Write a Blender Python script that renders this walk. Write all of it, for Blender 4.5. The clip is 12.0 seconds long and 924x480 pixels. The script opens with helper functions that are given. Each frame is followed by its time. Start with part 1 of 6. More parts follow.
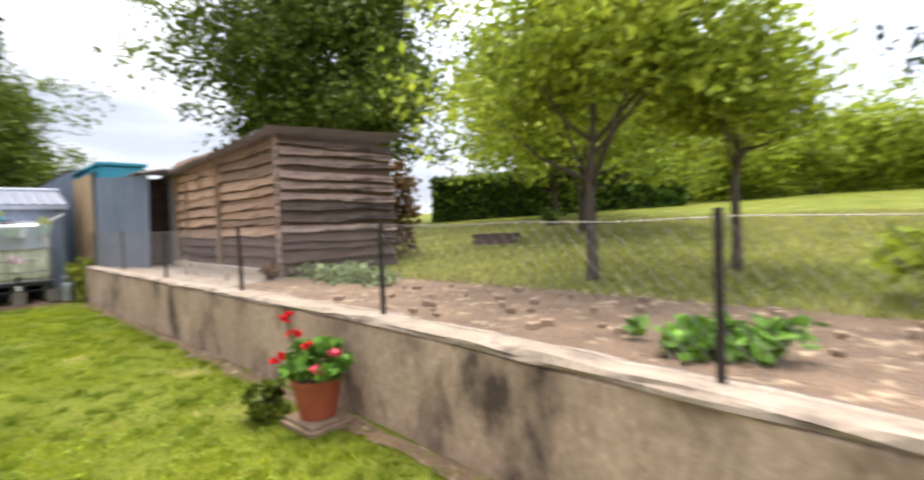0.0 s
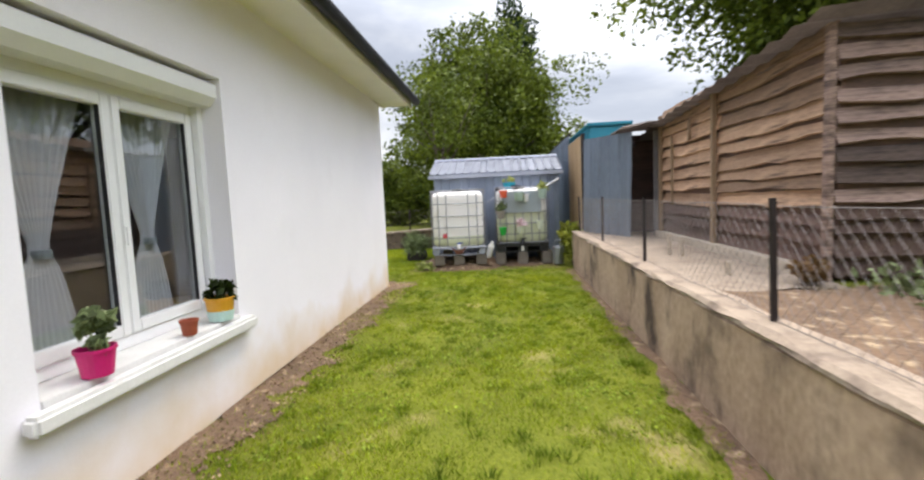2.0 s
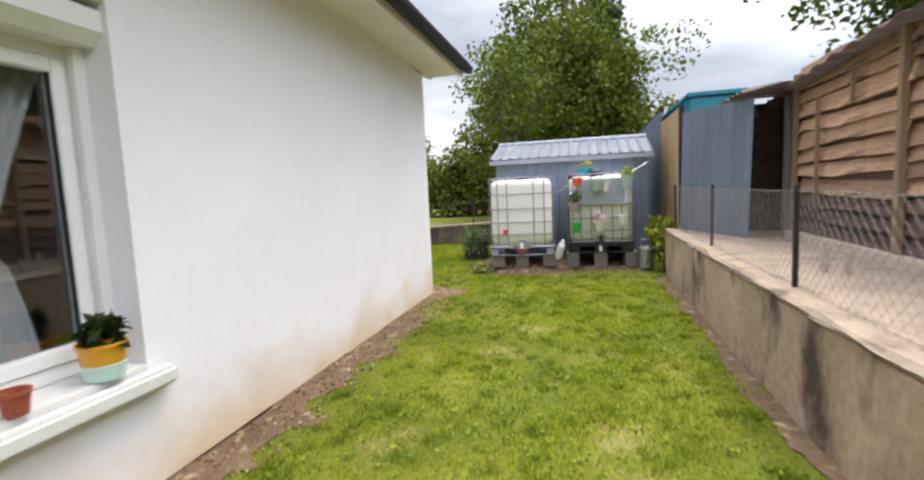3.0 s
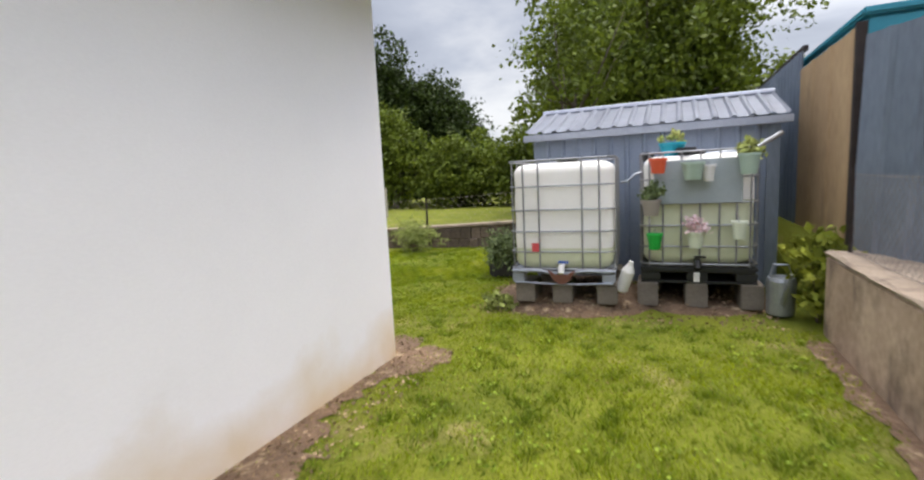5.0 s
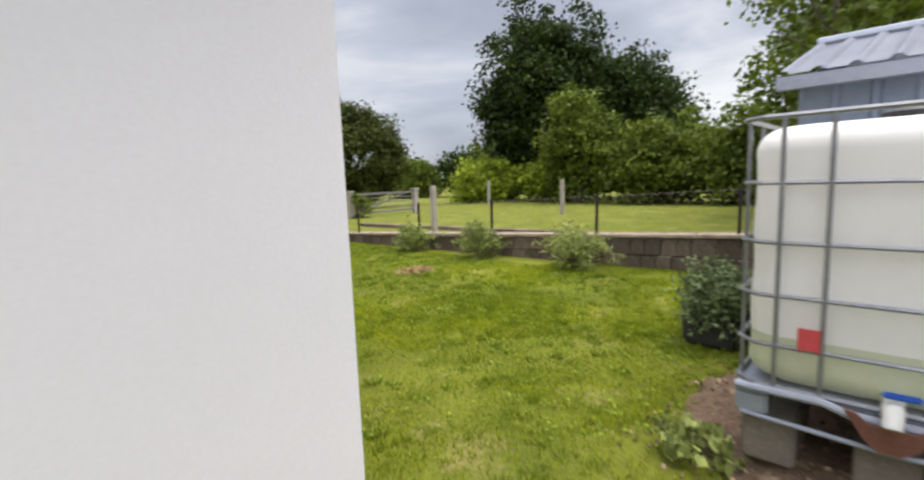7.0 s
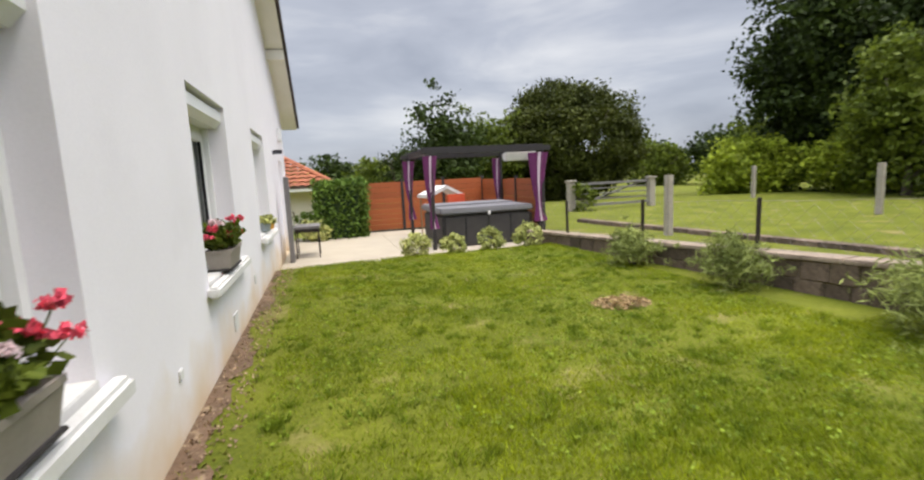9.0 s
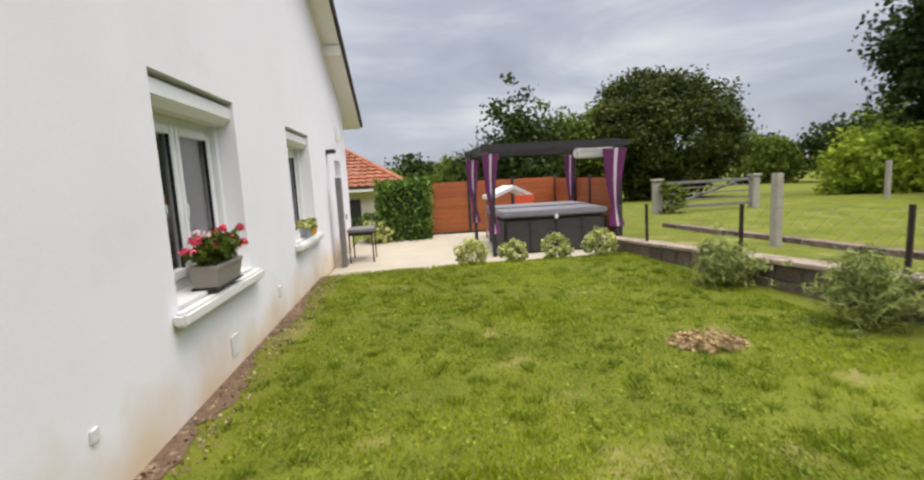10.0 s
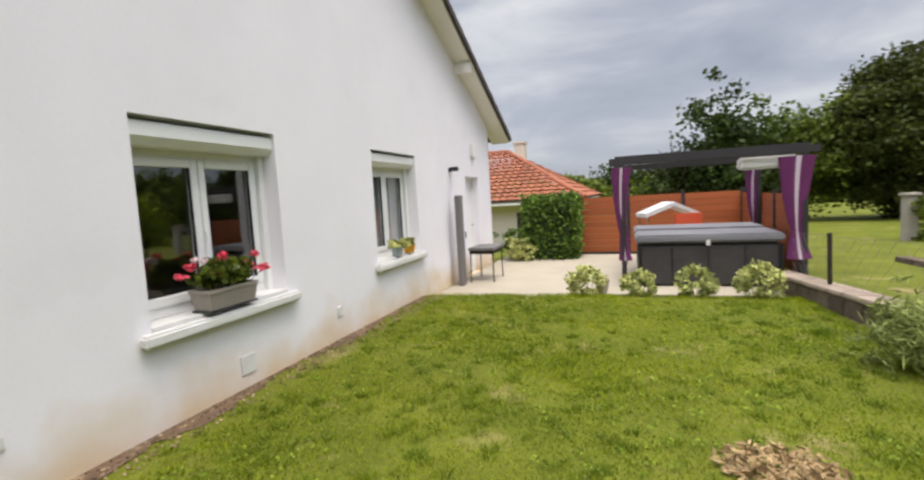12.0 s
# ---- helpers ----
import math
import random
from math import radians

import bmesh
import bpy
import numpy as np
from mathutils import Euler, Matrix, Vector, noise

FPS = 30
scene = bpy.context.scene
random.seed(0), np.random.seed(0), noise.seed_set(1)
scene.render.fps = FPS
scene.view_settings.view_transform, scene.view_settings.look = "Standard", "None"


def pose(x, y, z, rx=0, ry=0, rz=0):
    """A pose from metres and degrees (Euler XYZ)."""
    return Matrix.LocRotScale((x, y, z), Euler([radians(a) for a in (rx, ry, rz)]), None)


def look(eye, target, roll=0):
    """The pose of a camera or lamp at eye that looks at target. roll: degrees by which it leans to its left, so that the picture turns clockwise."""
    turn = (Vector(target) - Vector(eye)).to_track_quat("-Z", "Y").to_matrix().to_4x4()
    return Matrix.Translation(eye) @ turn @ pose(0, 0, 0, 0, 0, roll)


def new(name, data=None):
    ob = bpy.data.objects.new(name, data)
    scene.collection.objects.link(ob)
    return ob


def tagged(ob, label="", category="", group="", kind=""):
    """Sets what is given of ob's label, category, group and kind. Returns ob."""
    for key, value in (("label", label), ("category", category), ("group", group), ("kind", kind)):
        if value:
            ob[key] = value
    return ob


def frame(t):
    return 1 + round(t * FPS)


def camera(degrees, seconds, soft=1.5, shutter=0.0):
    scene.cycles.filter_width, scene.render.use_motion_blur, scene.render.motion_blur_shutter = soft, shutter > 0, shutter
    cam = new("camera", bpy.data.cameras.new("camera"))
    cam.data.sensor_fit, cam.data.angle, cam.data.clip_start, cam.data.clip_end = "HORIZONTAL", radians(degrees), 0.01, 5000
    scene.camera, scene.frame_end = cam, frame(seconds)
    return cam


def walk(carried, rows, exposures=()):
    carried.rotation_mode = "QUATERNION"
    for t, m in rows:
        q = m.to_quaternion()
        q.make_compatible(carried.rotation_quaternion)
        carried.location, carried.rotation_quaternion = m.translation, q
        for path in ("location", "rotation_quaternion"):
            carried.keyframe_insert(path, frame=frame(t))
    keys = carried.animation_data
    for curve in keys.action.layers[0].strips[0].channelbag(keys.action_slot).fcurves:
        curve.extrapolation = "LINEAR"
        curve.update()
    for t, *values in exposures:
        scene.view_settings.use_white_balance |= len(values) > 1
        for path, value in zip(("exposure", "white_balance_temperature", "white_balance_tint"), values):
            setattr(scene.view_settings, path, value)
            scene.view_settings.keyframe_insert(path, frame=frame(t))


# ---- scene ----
cam = camera(87.6, 12.0, soft=2.2, shutter=0.4)
PATH = [
    (0, (-0.542, 1.309, 1.257), (-1.89, 2.785, 1.179), -1.9),
    (0.5, (-0.984, 1.501, 1.286), (-2.732, 2.468, 1.191), -2.3),
    (1, (-1.47, 1.674, 1.305), (-3.401, 2.182, 1.19), -2.5),
    (1.5, (-2.101, 1.853, 1.313), (-4.094, 1.942, 1.17), -2.5),
    (2, (-2.732, 1.969, 1.339), (-4.715, 1.783, 1.166), -2.5),
    (2.5, (-3.396, 2.036, 1.325), (-5.354, 1.671, 1.142), -2.7),
    (3, (-4.176, 2.072, 1.329), (-6.101, 1.566, 1.126), -2.6),
    (3.2, (-4.446, 2.087, 1.35), (-6.356, 1.532, 1.136), -2.8),
    (4.8, (-6.761, 2.096, 1.358), (-8.588, 1.323, 1.105), -3.5),
    (5, (-7.051, 2.053, 1.351), (-8.867, 1.253, 1.1), -2.9),
    (5.5, (-7.746, 1.919, 1.338), (-9.511, 1.012, 1.086), -2.7),
    (6, (-8.379, 1.705, 1.312), (-10.055, 0.643, 1.064), -2.6),
    (6.5, (-8.938, 1.493, 1.328), (-10.484, 0.25, 1.08), -2.4),
    (7, (-9.488, 1.201, 1.301), (-10.852, -0.239, 1.048), -2.1),
    (7.5, (-9.995, 0.93, 1.32), (-11.136, -0.692, 1.065), -2.8),
    (7.7, (-10.126, 0.81, 1.377), (-11.18, -0.868, 1.109), -2.4),
    (9.3, (-11.164, -0.416, 1.329), (-11.585, -2.354, 1.071), -3.1),
    (9.5, (-11.294, -0.533, 1.329), (-11.644, -2.485, 1.074), -3.2),
    (10, (-11.536, -0.94, 1.34), (-11.731, -2.914, 1.083), -3.1),
    (10.5, (-11.884, -1.25, 1.328), (-11.916, -3.235, 1.083), -3.3),
    (11, (-12.325, -1.479, 1.343), (-12.164, -3.46, 1.12), -3.4),
    (11.5, (-12.686, -1.643, 1.348), (-12.293, -3.594, 1.151), -3.4),
    (12, (-13.016, -1.665, 1.402), (-12.358, -3.546, 1.228), -3.2),
]
walk(cam, [(t, look(eye, target, roll)) for t, eye, target, roll in PATH], [(0, 1.25), (0.6, 1.08), (1.5, 0.90), (3, 0.88), (5, 0.70), (7, 0.68), (9.5, 0.55), (12, 0.44)])

# ---- world and sun ----
world = bpy.data.worlds.new("world")
scene.world = world
world.use_nodes = True
wn, wl = world.node_tree.nodes, world.node_tree.links
wn.clear()
w_out = wn.new("ShaderNodeOutputWorld")
w_bg = wn.new("ShaderNodeBackground")
w_sky = wn.new("ShaderNodeTexSky")
w_sky.sky_type = 'NISHITA'
w_sky.sun_disc = False
w_sky.sun_elevation = radians(73)
w_sky.sun_rotation = radians(-50)
w_tc = wn.new("ShaderNodeTexCoord")
w_map = wn.new("ShaderNodeMapping")
w_map.inputs["Scale"].default_value = (1.3, 1.3, 4.2)
w_map.inputs["Rotation"].default_value = (0.1, 0.16, 0.5)
w_noise = wn.new("ShaderNodeTexNoise")
w_noise.inputs["Scale"].default_value = 1.7
w_noise.inputs["Detail"].default_value = 7
w_noise.inputs["Roughness"].default_value = 0.52
w_noise.inputs["Distortion"].default_value = 0.35
w_ramp = wn.new("ShaderNodeValToRGB")
w_ramp.color_ramp.elements[0].position = 0.32
w_ramp.color_ramp.elements[0].color = (0.42, 0.45, 0.54, 1)
w_ramp.color_ramp.elements[1].position = 0.72
w_ramp.color_ramp.elements[1].color = (1.0, 1.0, 1.02, 1)
w_mid = w_ramp.color_ramp.elements.new(0.52)
w_mid.color = (0.60, 0.63, 0.72, 1)
# brightness of the cloud cover: brighter overhead and towards the sun's side
w_dot = wn.new("ShaderNodeVectorMath")
w_dot.operation = 'DOT_PRODUCT'
w_dot.inputs[1].default_value = (0.0, 0.25, 0.97)
w_gain = wn.new("ShaderNodeMapRange")
w_gain.inputs["From Min"].default_value = 0.25
w_gain.inputs["From Max"].default_value = 0.95
w_gain.inputs["To Min"].default_value = 0.72
w_gain.inputs["To Max"].default_value = 3.9
w_mul = wn.new("ShaderNodeVectorMath")
w_mul.operation = 'SCALE'
w_add = wn.new("ShaderNodeMix")
w_add.data_type = 'RGBA'
w_add.inputs["Factor"].default_value = 0.88
w_nsc = wn.new("ShaderNodeVectorMath")
w_nsc.operation = 'SCALE'
w_nsc.inputs["Scale"].default_value = 0.1
wl.new(w_tc.outputs["Generated"], w_map.inputs["Vector"])
wl.new(w_map.outputs["Vector"], w_noise.inputs["Vector"])
wl.new(w_noise.outputs["Fac"], w_ramp.inputs["Fac"])
wl.new(w_tc.outputs["Generated"], w_dot.inputs[0])
wl.new(w_dot.outputs["Value"], w_gain.inputs["Value"])
wl.new(w_ramp.outputs["Color"], w_mul.inputs[0])
wl.new(w_gain.outputs["Result"], w_mul.inputs["Scale"])
wl.new(w_sky.outputs["Color"], w_nsc.inputs[0])
wl.new(w_nsc.outputs["Vector"], w_add.inputs["A"])
wl.new(w_mul.outputs["Vector"], w_add.inputs["B"])
wl.new(w_add.outputs["Result"], w_bg.inputs["Color"])
w_bg.inputs["Strength"].default_value = 0.85
wl.new(w_bg.outputs["Background"], w_out.inputs["Surface"])

sun_data = bpy.data.lights.new("sun", 'SUN')
sun_data.energy = 2.6
sun_data.angle = radians(40)
sun_data.color = (1.0, 0.91, 0.78)
sun = new("sun", sun_data)
sun.matrix_world = look((-3, 2.5, 13), (0, 0, 0))

# ---- materials ----


def mat(name, c1, c2=None, rough=0.8, metal=0.0, scale=6.0, fine=60.0, bump=0.2, dist=0.01, stretch=(1, 1, 1), vary=0.0,
        island=0.0, spots=None, transmission=0.0, local=True):
    """Two-scale noise colour with relief. vary: brightness by object; island: by loose piece; spots: (colour, scale, low, high)."""
    m = bpy.data.materials.new(name)
    m.use_nodes = True
    n, l = m.node_tree.nodes, m.node_tree.links
    b = n["Principled BSDF"]
    b.inputs["Roughness"].default_value = rough
    b.inputs["Metallic"].default_value = metal
    b.inputs["Transmission Weight"].default_value = transmission
    c2 = c2 or tuple(0.75 * v for v in c1)
    tc = n.new("ShaderNodeTexCoord")
    mp = n.new("ShaderNodeMapping")
    mp.inputs["Scale"].default_value = stretch
    if local:
        l.new(tc.outputs["Object"], mp.inputs["Vector"])
    else:
        geo = n.new("ShaderNodeNewGeometry")
        l.new(geo.outputs["Position"], mp.inputs["Vector"])
    big = n.new("ShaderNodeTexNoise")
    big.inputs["Scale"].default_value = scale
    big.inputs["Detail"].default_value = 5
    small = n.new("ShaderNodeTexNoise")
    small.inputs["Scale"].default_value = fine
    small.inputs["Detail"].default_value = 4
    l.new(mp.outputs["Vector"], big.inputs["Vector"])
    l.new(mp.outputs["Vector"], small.inputs["Vector"])
    mix = n.new("ShaderNodeMath")
    mix.operation = 'MULTIPLY_ADD'
    mix.inputs[1].default_value = 0.45
    l.new(small.outputs["Fac"], mix.inputs[0])
    half = n.new("ShaderNodeMath")
    half.operation = 'MULTIPLY'
    half.inputs[1].default_value = 0.55
    l.new(big.outputs["Fac"], half.inputs[0])
    l.new(half.outputs[0], mix.inputs[2])
    ramp = n.new("ShaderNodeValToRGB")
    ramp.color_ramp.elements[0].position = 0.33
    ramp.color_ramp.elements[1].position = 0.67
    ramp.color_ramp.elements[0].color = (*c2, 1)
    ramp.color_ramp.elements[1].color = (*c1, 1)
    l.new(mix.outputs[0], ramp.inputs["Fac"])
    col = ramp.outputs["Color"]
    if spots:
        sc, ss, lo, hi = spots
        sp = n.new("ShaderNodeTexNoise")
        sp.inputs["Scale"].default_value = ss
        sp.inputs["Detail"].default_value = 6
        sp.inputs["Roughness"].default_value = 0.62
        l.new(mp.outputs["Vector"], sp.inputs["Vector"])
        rg = n.new("ShaderNodeMapRange")
        rg.inputs["From Min"].default_value = lo
        rg.inputs["From Max"].default_value = hi
        l.new(sp.outputs["Fac"], rg.inputs["Value"])
        mx = n.new("ShaderNodeMix")
        mx.data_type = 'RGBA'
        l.new(rg.outputs["Result"], mx.inputs["Factor"])
        l.new(col, mx.inputs["A"])
        mx.inputs["B"].default_value = (*sc, 1)
        col = mx.outputs["Result"]
    if vary or island:
        if vary:
            src = n.new("ShaderNodeObjectInfo").outputs["Random"]
        else:
            src = n.new("ShaderNodeNewGeometry").outputs["Random Per Island"]
        amount = vary or island
        rg = n.new("ShaderNodeMapRange")
        rg.inputs["To Min"].default_value = 1 - amount
        rg.inputs["To Max"].default_value = 1 + amount
        l.new(src, rg.inputs["Value"])
        sc2 = n.new("ShaderNodeVectorMath")
        sc2.operation = 'SCALE'
        l.new(col, sc2.inputs[0])
        l.new(rg.outputs["Result"], sc2.inputs["Scale"])
        col = sc2.outputs["Vector"]
    l.new(col, b.inputs["Base Color"])
    if bump:
        bp = n.new("ShaderNodeBump")
        bp.inputs["Strength"].default_value = bump
        bp.inputs["Distance"].default_value = dist
        l.new(mix.outputs[0], bp.inputs["Height"])
        l.new(bp.outputs["Normal"], b.inputs["Normal"])
    return m


def leaf_mat(name, c1, c2, through_light=0.25):
    m = mat(name, c1, c2, rough=0.55, scale=0.8, fine=9, bump=0, island=0.5, local=False)
    n, l = m.node_tree.nodes, m.node_tree.links
    b = n["Principled BSDF"]
    b.inputs["Specular IOR Level"].default_value = 0.15
    tr = n.new("ShaderNodeBsdfTranslucent")
    l.new(b.inputs["Base Color"].links[0].from_socket, tr.inputs["Color"])
    mx = n.new("ShaderNodeMixShader")
    mx.inputs[0].default_value = through_light
    l.new(b.outputs[0], mx.inputs[1])
    l.new(tr.outputs[0], mx.inputs[2])
    l.new(mx.outputs[0], n["Material Output"].inputs["Surface"])
    return m


def stained_render(name, white, stain, foot):
    """White wall render with fine grain, faint streaks and an earth-splashed foot of ragged height."""
    m = mat(name, white, tuple(0.93 * v for v in white), rough=0.9, scale=1.3, fine=90, bump=0.25, dist=0.004, local=False,
            spots=(stain, 1.1, 0.60, 0.95))
    n, l = m.node_tree.nodes, m.node_tree.links
    b = n["Principled BSDF"]
    src = b.inputs["Base Color"].links[0].from_socket
    geo = n.new("ShaderNodeNewGeometry")
    sep = n.new("ShaderNodeSeparateXYZ")
    l.new(geo.outputs["Position"], sep.inputs[0])
    no = n.new("ShaderNodeTexNoise")
    no.inputs["Scale"].default_value = 2.2
    no.inputs["Detail"].default_value = 6
    l.new(geo.outputs["Position"], no.inputs["Vector"])
    ad = n.new("ShaderNodeMath")
    ad.operation = 'MULTIPLY_ADD'
    ad.inputs[1].default_value = -0.75
    l.new(no.outputs["Fac"], ad.inputs[0])
    l.new(sep.outputs["Z"], ad.inputs[2])
    rg = n.new("ShaderNodeMapRange")
    rg.inputs["From Min"].default_value = -0.42
    rg.inputs["From Max"].default_value = 0.02
    rg.inputs["To Min"].default_value = 0.85
    rg.inputs["To Max"].default_value = 0.0
    l.new(ad.outputs[0], rg.inputs["Value"])
    mx = n.new("ShaderNodeMix")
    mx.data_type = 'RGBA'
    l.new(rg.outputs["Result"], mx.inputs["Factor"])
    l.new(src, mx.inputs["A"])
    mx.inputs["B"].default_value = (*foot, 1)
    l.new(mx.outputs["Result"], b.inputs["Base Color"])
    return m


M_RENDER = stained_render("wall_render", (0.865, 0.838, 0.876), (0.74, 0.715, 0.745), (0.64, 0.48, 0.27))
M_WHITE = mat("white_plastic_joinery", (0.82, 0.82, 0.81), (0.78, 0.78, 0.77), rough=0.35, bump=0.03)
M_SILL = mat("sill_concrete_paint", (0.74, 0.73, 0.71), (0.62, 0.61, 0.58), rough=0.8, scale=5, fine=70, bump=0.3, dist=0.004, spots=((0.45, 0.43, 0.39), 5, 0.62, 0.8))
M_SOFFIT = mat("soffit_paint", (0.86, 0.83, 0.77), (0.78, 0.75, 0.69), rough=0.75, scale=3, bump=0.1)
M_GUTTER = mat("dark_zinc_gutter", (0.045, 0.045, 0.05), (0.03, 0.03, 0.033), rough=0.5, metal=0.3)
M_ROOF = mat("brown_roof_tile", (0.066, 0.047, 0.039), (0.039, 0.030, 0.028), rough=0.85, vary=0.25)
M_GROUND = mat("meadow_ground", (0.158, 0.172, 0.018), (0.070, 0.088, 0.010), rough=0.95, scale=1.4, fine=30, bump=0.9, dist=0.04, local=False, spots=((0.25, 0.205, 0.085), 1.6, 0.57, 0.74))
M_GROUND.node_tree.nodes["Principled BSDF"].inputs["Specular IOR Level"].default_value = 0.15
M_SOIL = mat("garden_soil", (0.20, 0.125, 0.075), (0.075, 0.046, 0.028), rough=0.95, scale=3, fine=35, bump=1.0, dist=0.04, local=False, spots=((0.36, 0.27, 0.17), 9, 0.56, 0.68))
M_GRAVEL = mat("pale_gravel", (0.38, 0.305, 0.235), (0.22, 0.17, 0.125), rough=0.95, scale=3, fine=45, bump=0.8, dist=0.025, local=False, spots=((0.17, 0.12, 0.085), 2.5, 0.55, 0.75))
M_SLAB = mat("pale_concrete_slab", (0.437, 0.382, 0.296), (0.359, 0.312, 0.242), rough=0.9, scale=1.5, fine=50, bump=0.25, dist=0.006, local=False)
M_CONCRETE = mat("weathered_concrete", (0.55, 0.405, 0.295), (0.29, 0.195, 0.135), rough=0.92, scale=1.9, fine=28, bump=0.9, dist=0.02, local=False, stretch=(1, 1, 0.6), spots=((0.075, 0.050, 0.038), 2.6, 0.48, 0.66))
M_CAP = mat("pale_wall_cap", (0.37, 0.295, 0.225), (0.23, 0.175, 0.13), rough=0.9, scale=4, fine=50, bump=0.7, dist=0.015, local=False, spots=((0.15, 0.11, 0.085), 5, 0.52, 0.68))
M_IRON = mat("rusty_dark_iron", (0.055, 0.04, 0.035), (0.025, 0.02, 0.02), rough=0.7, metal=0.5, fine=120)
M_WIRE = mat("galvanised_wire", (0.26, 0.23, 0.22), (0.15, 0.13, 0.12), rough=0.5, metal=0.6, bump=0)
M_TERRACOTTA = mat("terracotta", (0.36, 0.085, 0.035), (0.26, 0.055, 0.025), rough=0.7, scale=8)
M_LEAF = leaf_mat("geranium_leaf", (0.16, 0.30, 0.04), (0.06, 0.14, 0.02))
M_RED = leaf_mat("red_petal", (0.75, 0.02, 0.03), (0.55, 0.01, 0.02), 0.15)
M_PINK = leaf_mat("pink_petal", (0.85, 0.16, 0.22), (0.70, 0.06, 0.12), 0.15)
M_DARKPINK = leaf_mat("crimson_petal", (0.42, 0.01, 0.06), (0.25, 0.0, 0.03), 0.15)
M_WHITEPETAL = leaf_mat("white_petal", (0.85, 0.75, 0.76), (0.8, 0.6, 0.62), 0.2)
M_PLANK_S = mat("golden_weathered_plank", (0.58, 0.375, 0.235), (0.27, 0.16, 0.10), rough=0.85, scale=3, fine=22, stretch=(0.5, 1, 5), bump=0.7, dist=0.01, vary=0.42, spots=((0.10, 0.06, 0.042), 2.5, 0.54, 0.74))
# dark boards; the same colour paints the shade behind gaps and in the entrance
M_PLANK_D = mat("dark_plank_and_gap_shade", (0.15, 0.088, 0.066), (0.06, 0.036, 0.03), rough=0.8, scale=3, fine=22, stretch=(0.5, 1, 5), bump=0.6, dist=0.008, vary=0.3)
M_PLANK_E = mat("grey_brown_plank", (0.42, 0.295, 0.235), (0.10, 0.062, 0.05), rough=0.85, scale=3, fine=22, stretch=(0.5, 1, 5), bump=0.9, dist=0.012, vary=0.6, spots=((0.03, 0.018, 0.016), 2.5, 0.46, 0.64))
M_WOOD = mat("raw_timber", (0.34, 0.24, 0.15), (0.22, 0.15, 0.09), rough=0.85, fine=30, stretch=(4, 4, 0.6), bump=0.5)
M_ROOFSHEET = mat("dull_grey_sheet", (0.22, 0.19, 0.17), (0.12, 0.10, 0.09), rough=0.8, scale=3, fine=30, bump=0.3)
M_BLUEGREY = mat("blue_grey_sheet_metal", (0.21, 0.25, 0.31), (0.13, 0.155, 0.20), rough=0.5, metal=0.25, scale=2, fine=25, stretch=(1, 1, 0.3), bump=0.1)
M_SHED = mat("grey_profiled_steel", (0.25, 0.29, 0.37), (0.19, 0.225, 0.30), rough=0.5, metal=0.2, scale=2, fine=30, bump=0.05)
M_SHEDROOF = mat("light_galvanised_roof", (0.37, 0.39, 0.455), (0.29, 0.31, 0.37), rough=0.48, metal=0.2, scale=3, fine=30, bump=0.05)
M_TEAL = mat("teal_painted_steel", (0.035, 0.30, 0.40), (0.025, 0.22, 0.30), rough=0.5, scale=2)
M_TAN = mat("tan_rusty_panel", (0.46, 0.32, 0.17), (0.30, 0.19, 0.095), rough=0.85, scale=2, fine=20, stretch=(1, 1, 0.4), bump=0.3, spots=((0.14, 0.085, 0.05), 1.5, 0.55, 0.8))
M_TANK = mat("translucent_white_tank", (0.95, 0.925, 0.90), (0.91, 0.885, 0.86), rough=0.35, scale=2, fine=20, bump=0.03)
M_TANKLOW = mat("water_filled_tank_plastic", (0.70, 0.72, 0.53), (0.62, 0.64, 0.45), rough=0.35, scale=2, fine=20, bump=0.03)


def glow_through(m, share):
    """Lets light pass through a cloudy plastic."""
    n, l = m.node_tree.nodes, m.node_tree.links
    b = n["Principled BSDF"]
    tr = n.new("ShaderNodeBsdfTranslucent")
    l.new(b.inputs["Base Color"].links[0].from_socket, tr.inputs["Color"])
    mx = n.new("ShaderNodeMixShader")
    mx.inputs[0].default_value = share
    l.new(b.outputs[0], mx.inputs[1])
    l.new(tr.outputs[0], mx.inputs[2])
    l.new(mx.outputs[0], n["Material Output"].inputs["Surface"])


glow_through(M_TANK, 0.25)
glow_through(M_TANKLOW, 0.2)
M_CAGE = mat("galvanised_cage_tube", (0.32, 0.32, 0.335), (0.22, 0.22, 0.235), rough=0.42, metal=0.6)
M_BLACK = mat("black_plastic", (0.018, 0.018, 0.02), (0.012, 0.012, 0.013), rough=0.5)
M_BLOCK = mat("grey_concrete_block", (0.215, 0.185, 0.15), (0.13, 0.11, 0.09), rough=0.95, fine=50, bump=0.6, dist=0.008, vary=0.15)
M_SHEETGREY = mat("grey_board", (0.36, 0.40, 0.42), (0.30, 0.34, 0.36), rough=0.6)
M_ORANGEPOT = mat("orange_red_plastic", (0.75, 0.12, 0.05), (0.68, 0.10, 0.04), rough=0.5, bump=0)
M_TEALPOT = mat("turquoise_plastic", (0.02, 0.38, 0.50), (0.015, 0.32, 0.43), rough=0.5, bump=0)
M_GREENPOT = mat("bright_green_plastic", (0.015, 0.42, 0.05), (0.01, 0.34, 0.04), rough=0.5, bump=0)
M_SAGEPOT = mat("sage_plastic", (0.40, 0.50, 0.42), (0.34, 0.44, 0.36), rough=0.55, bump=0)
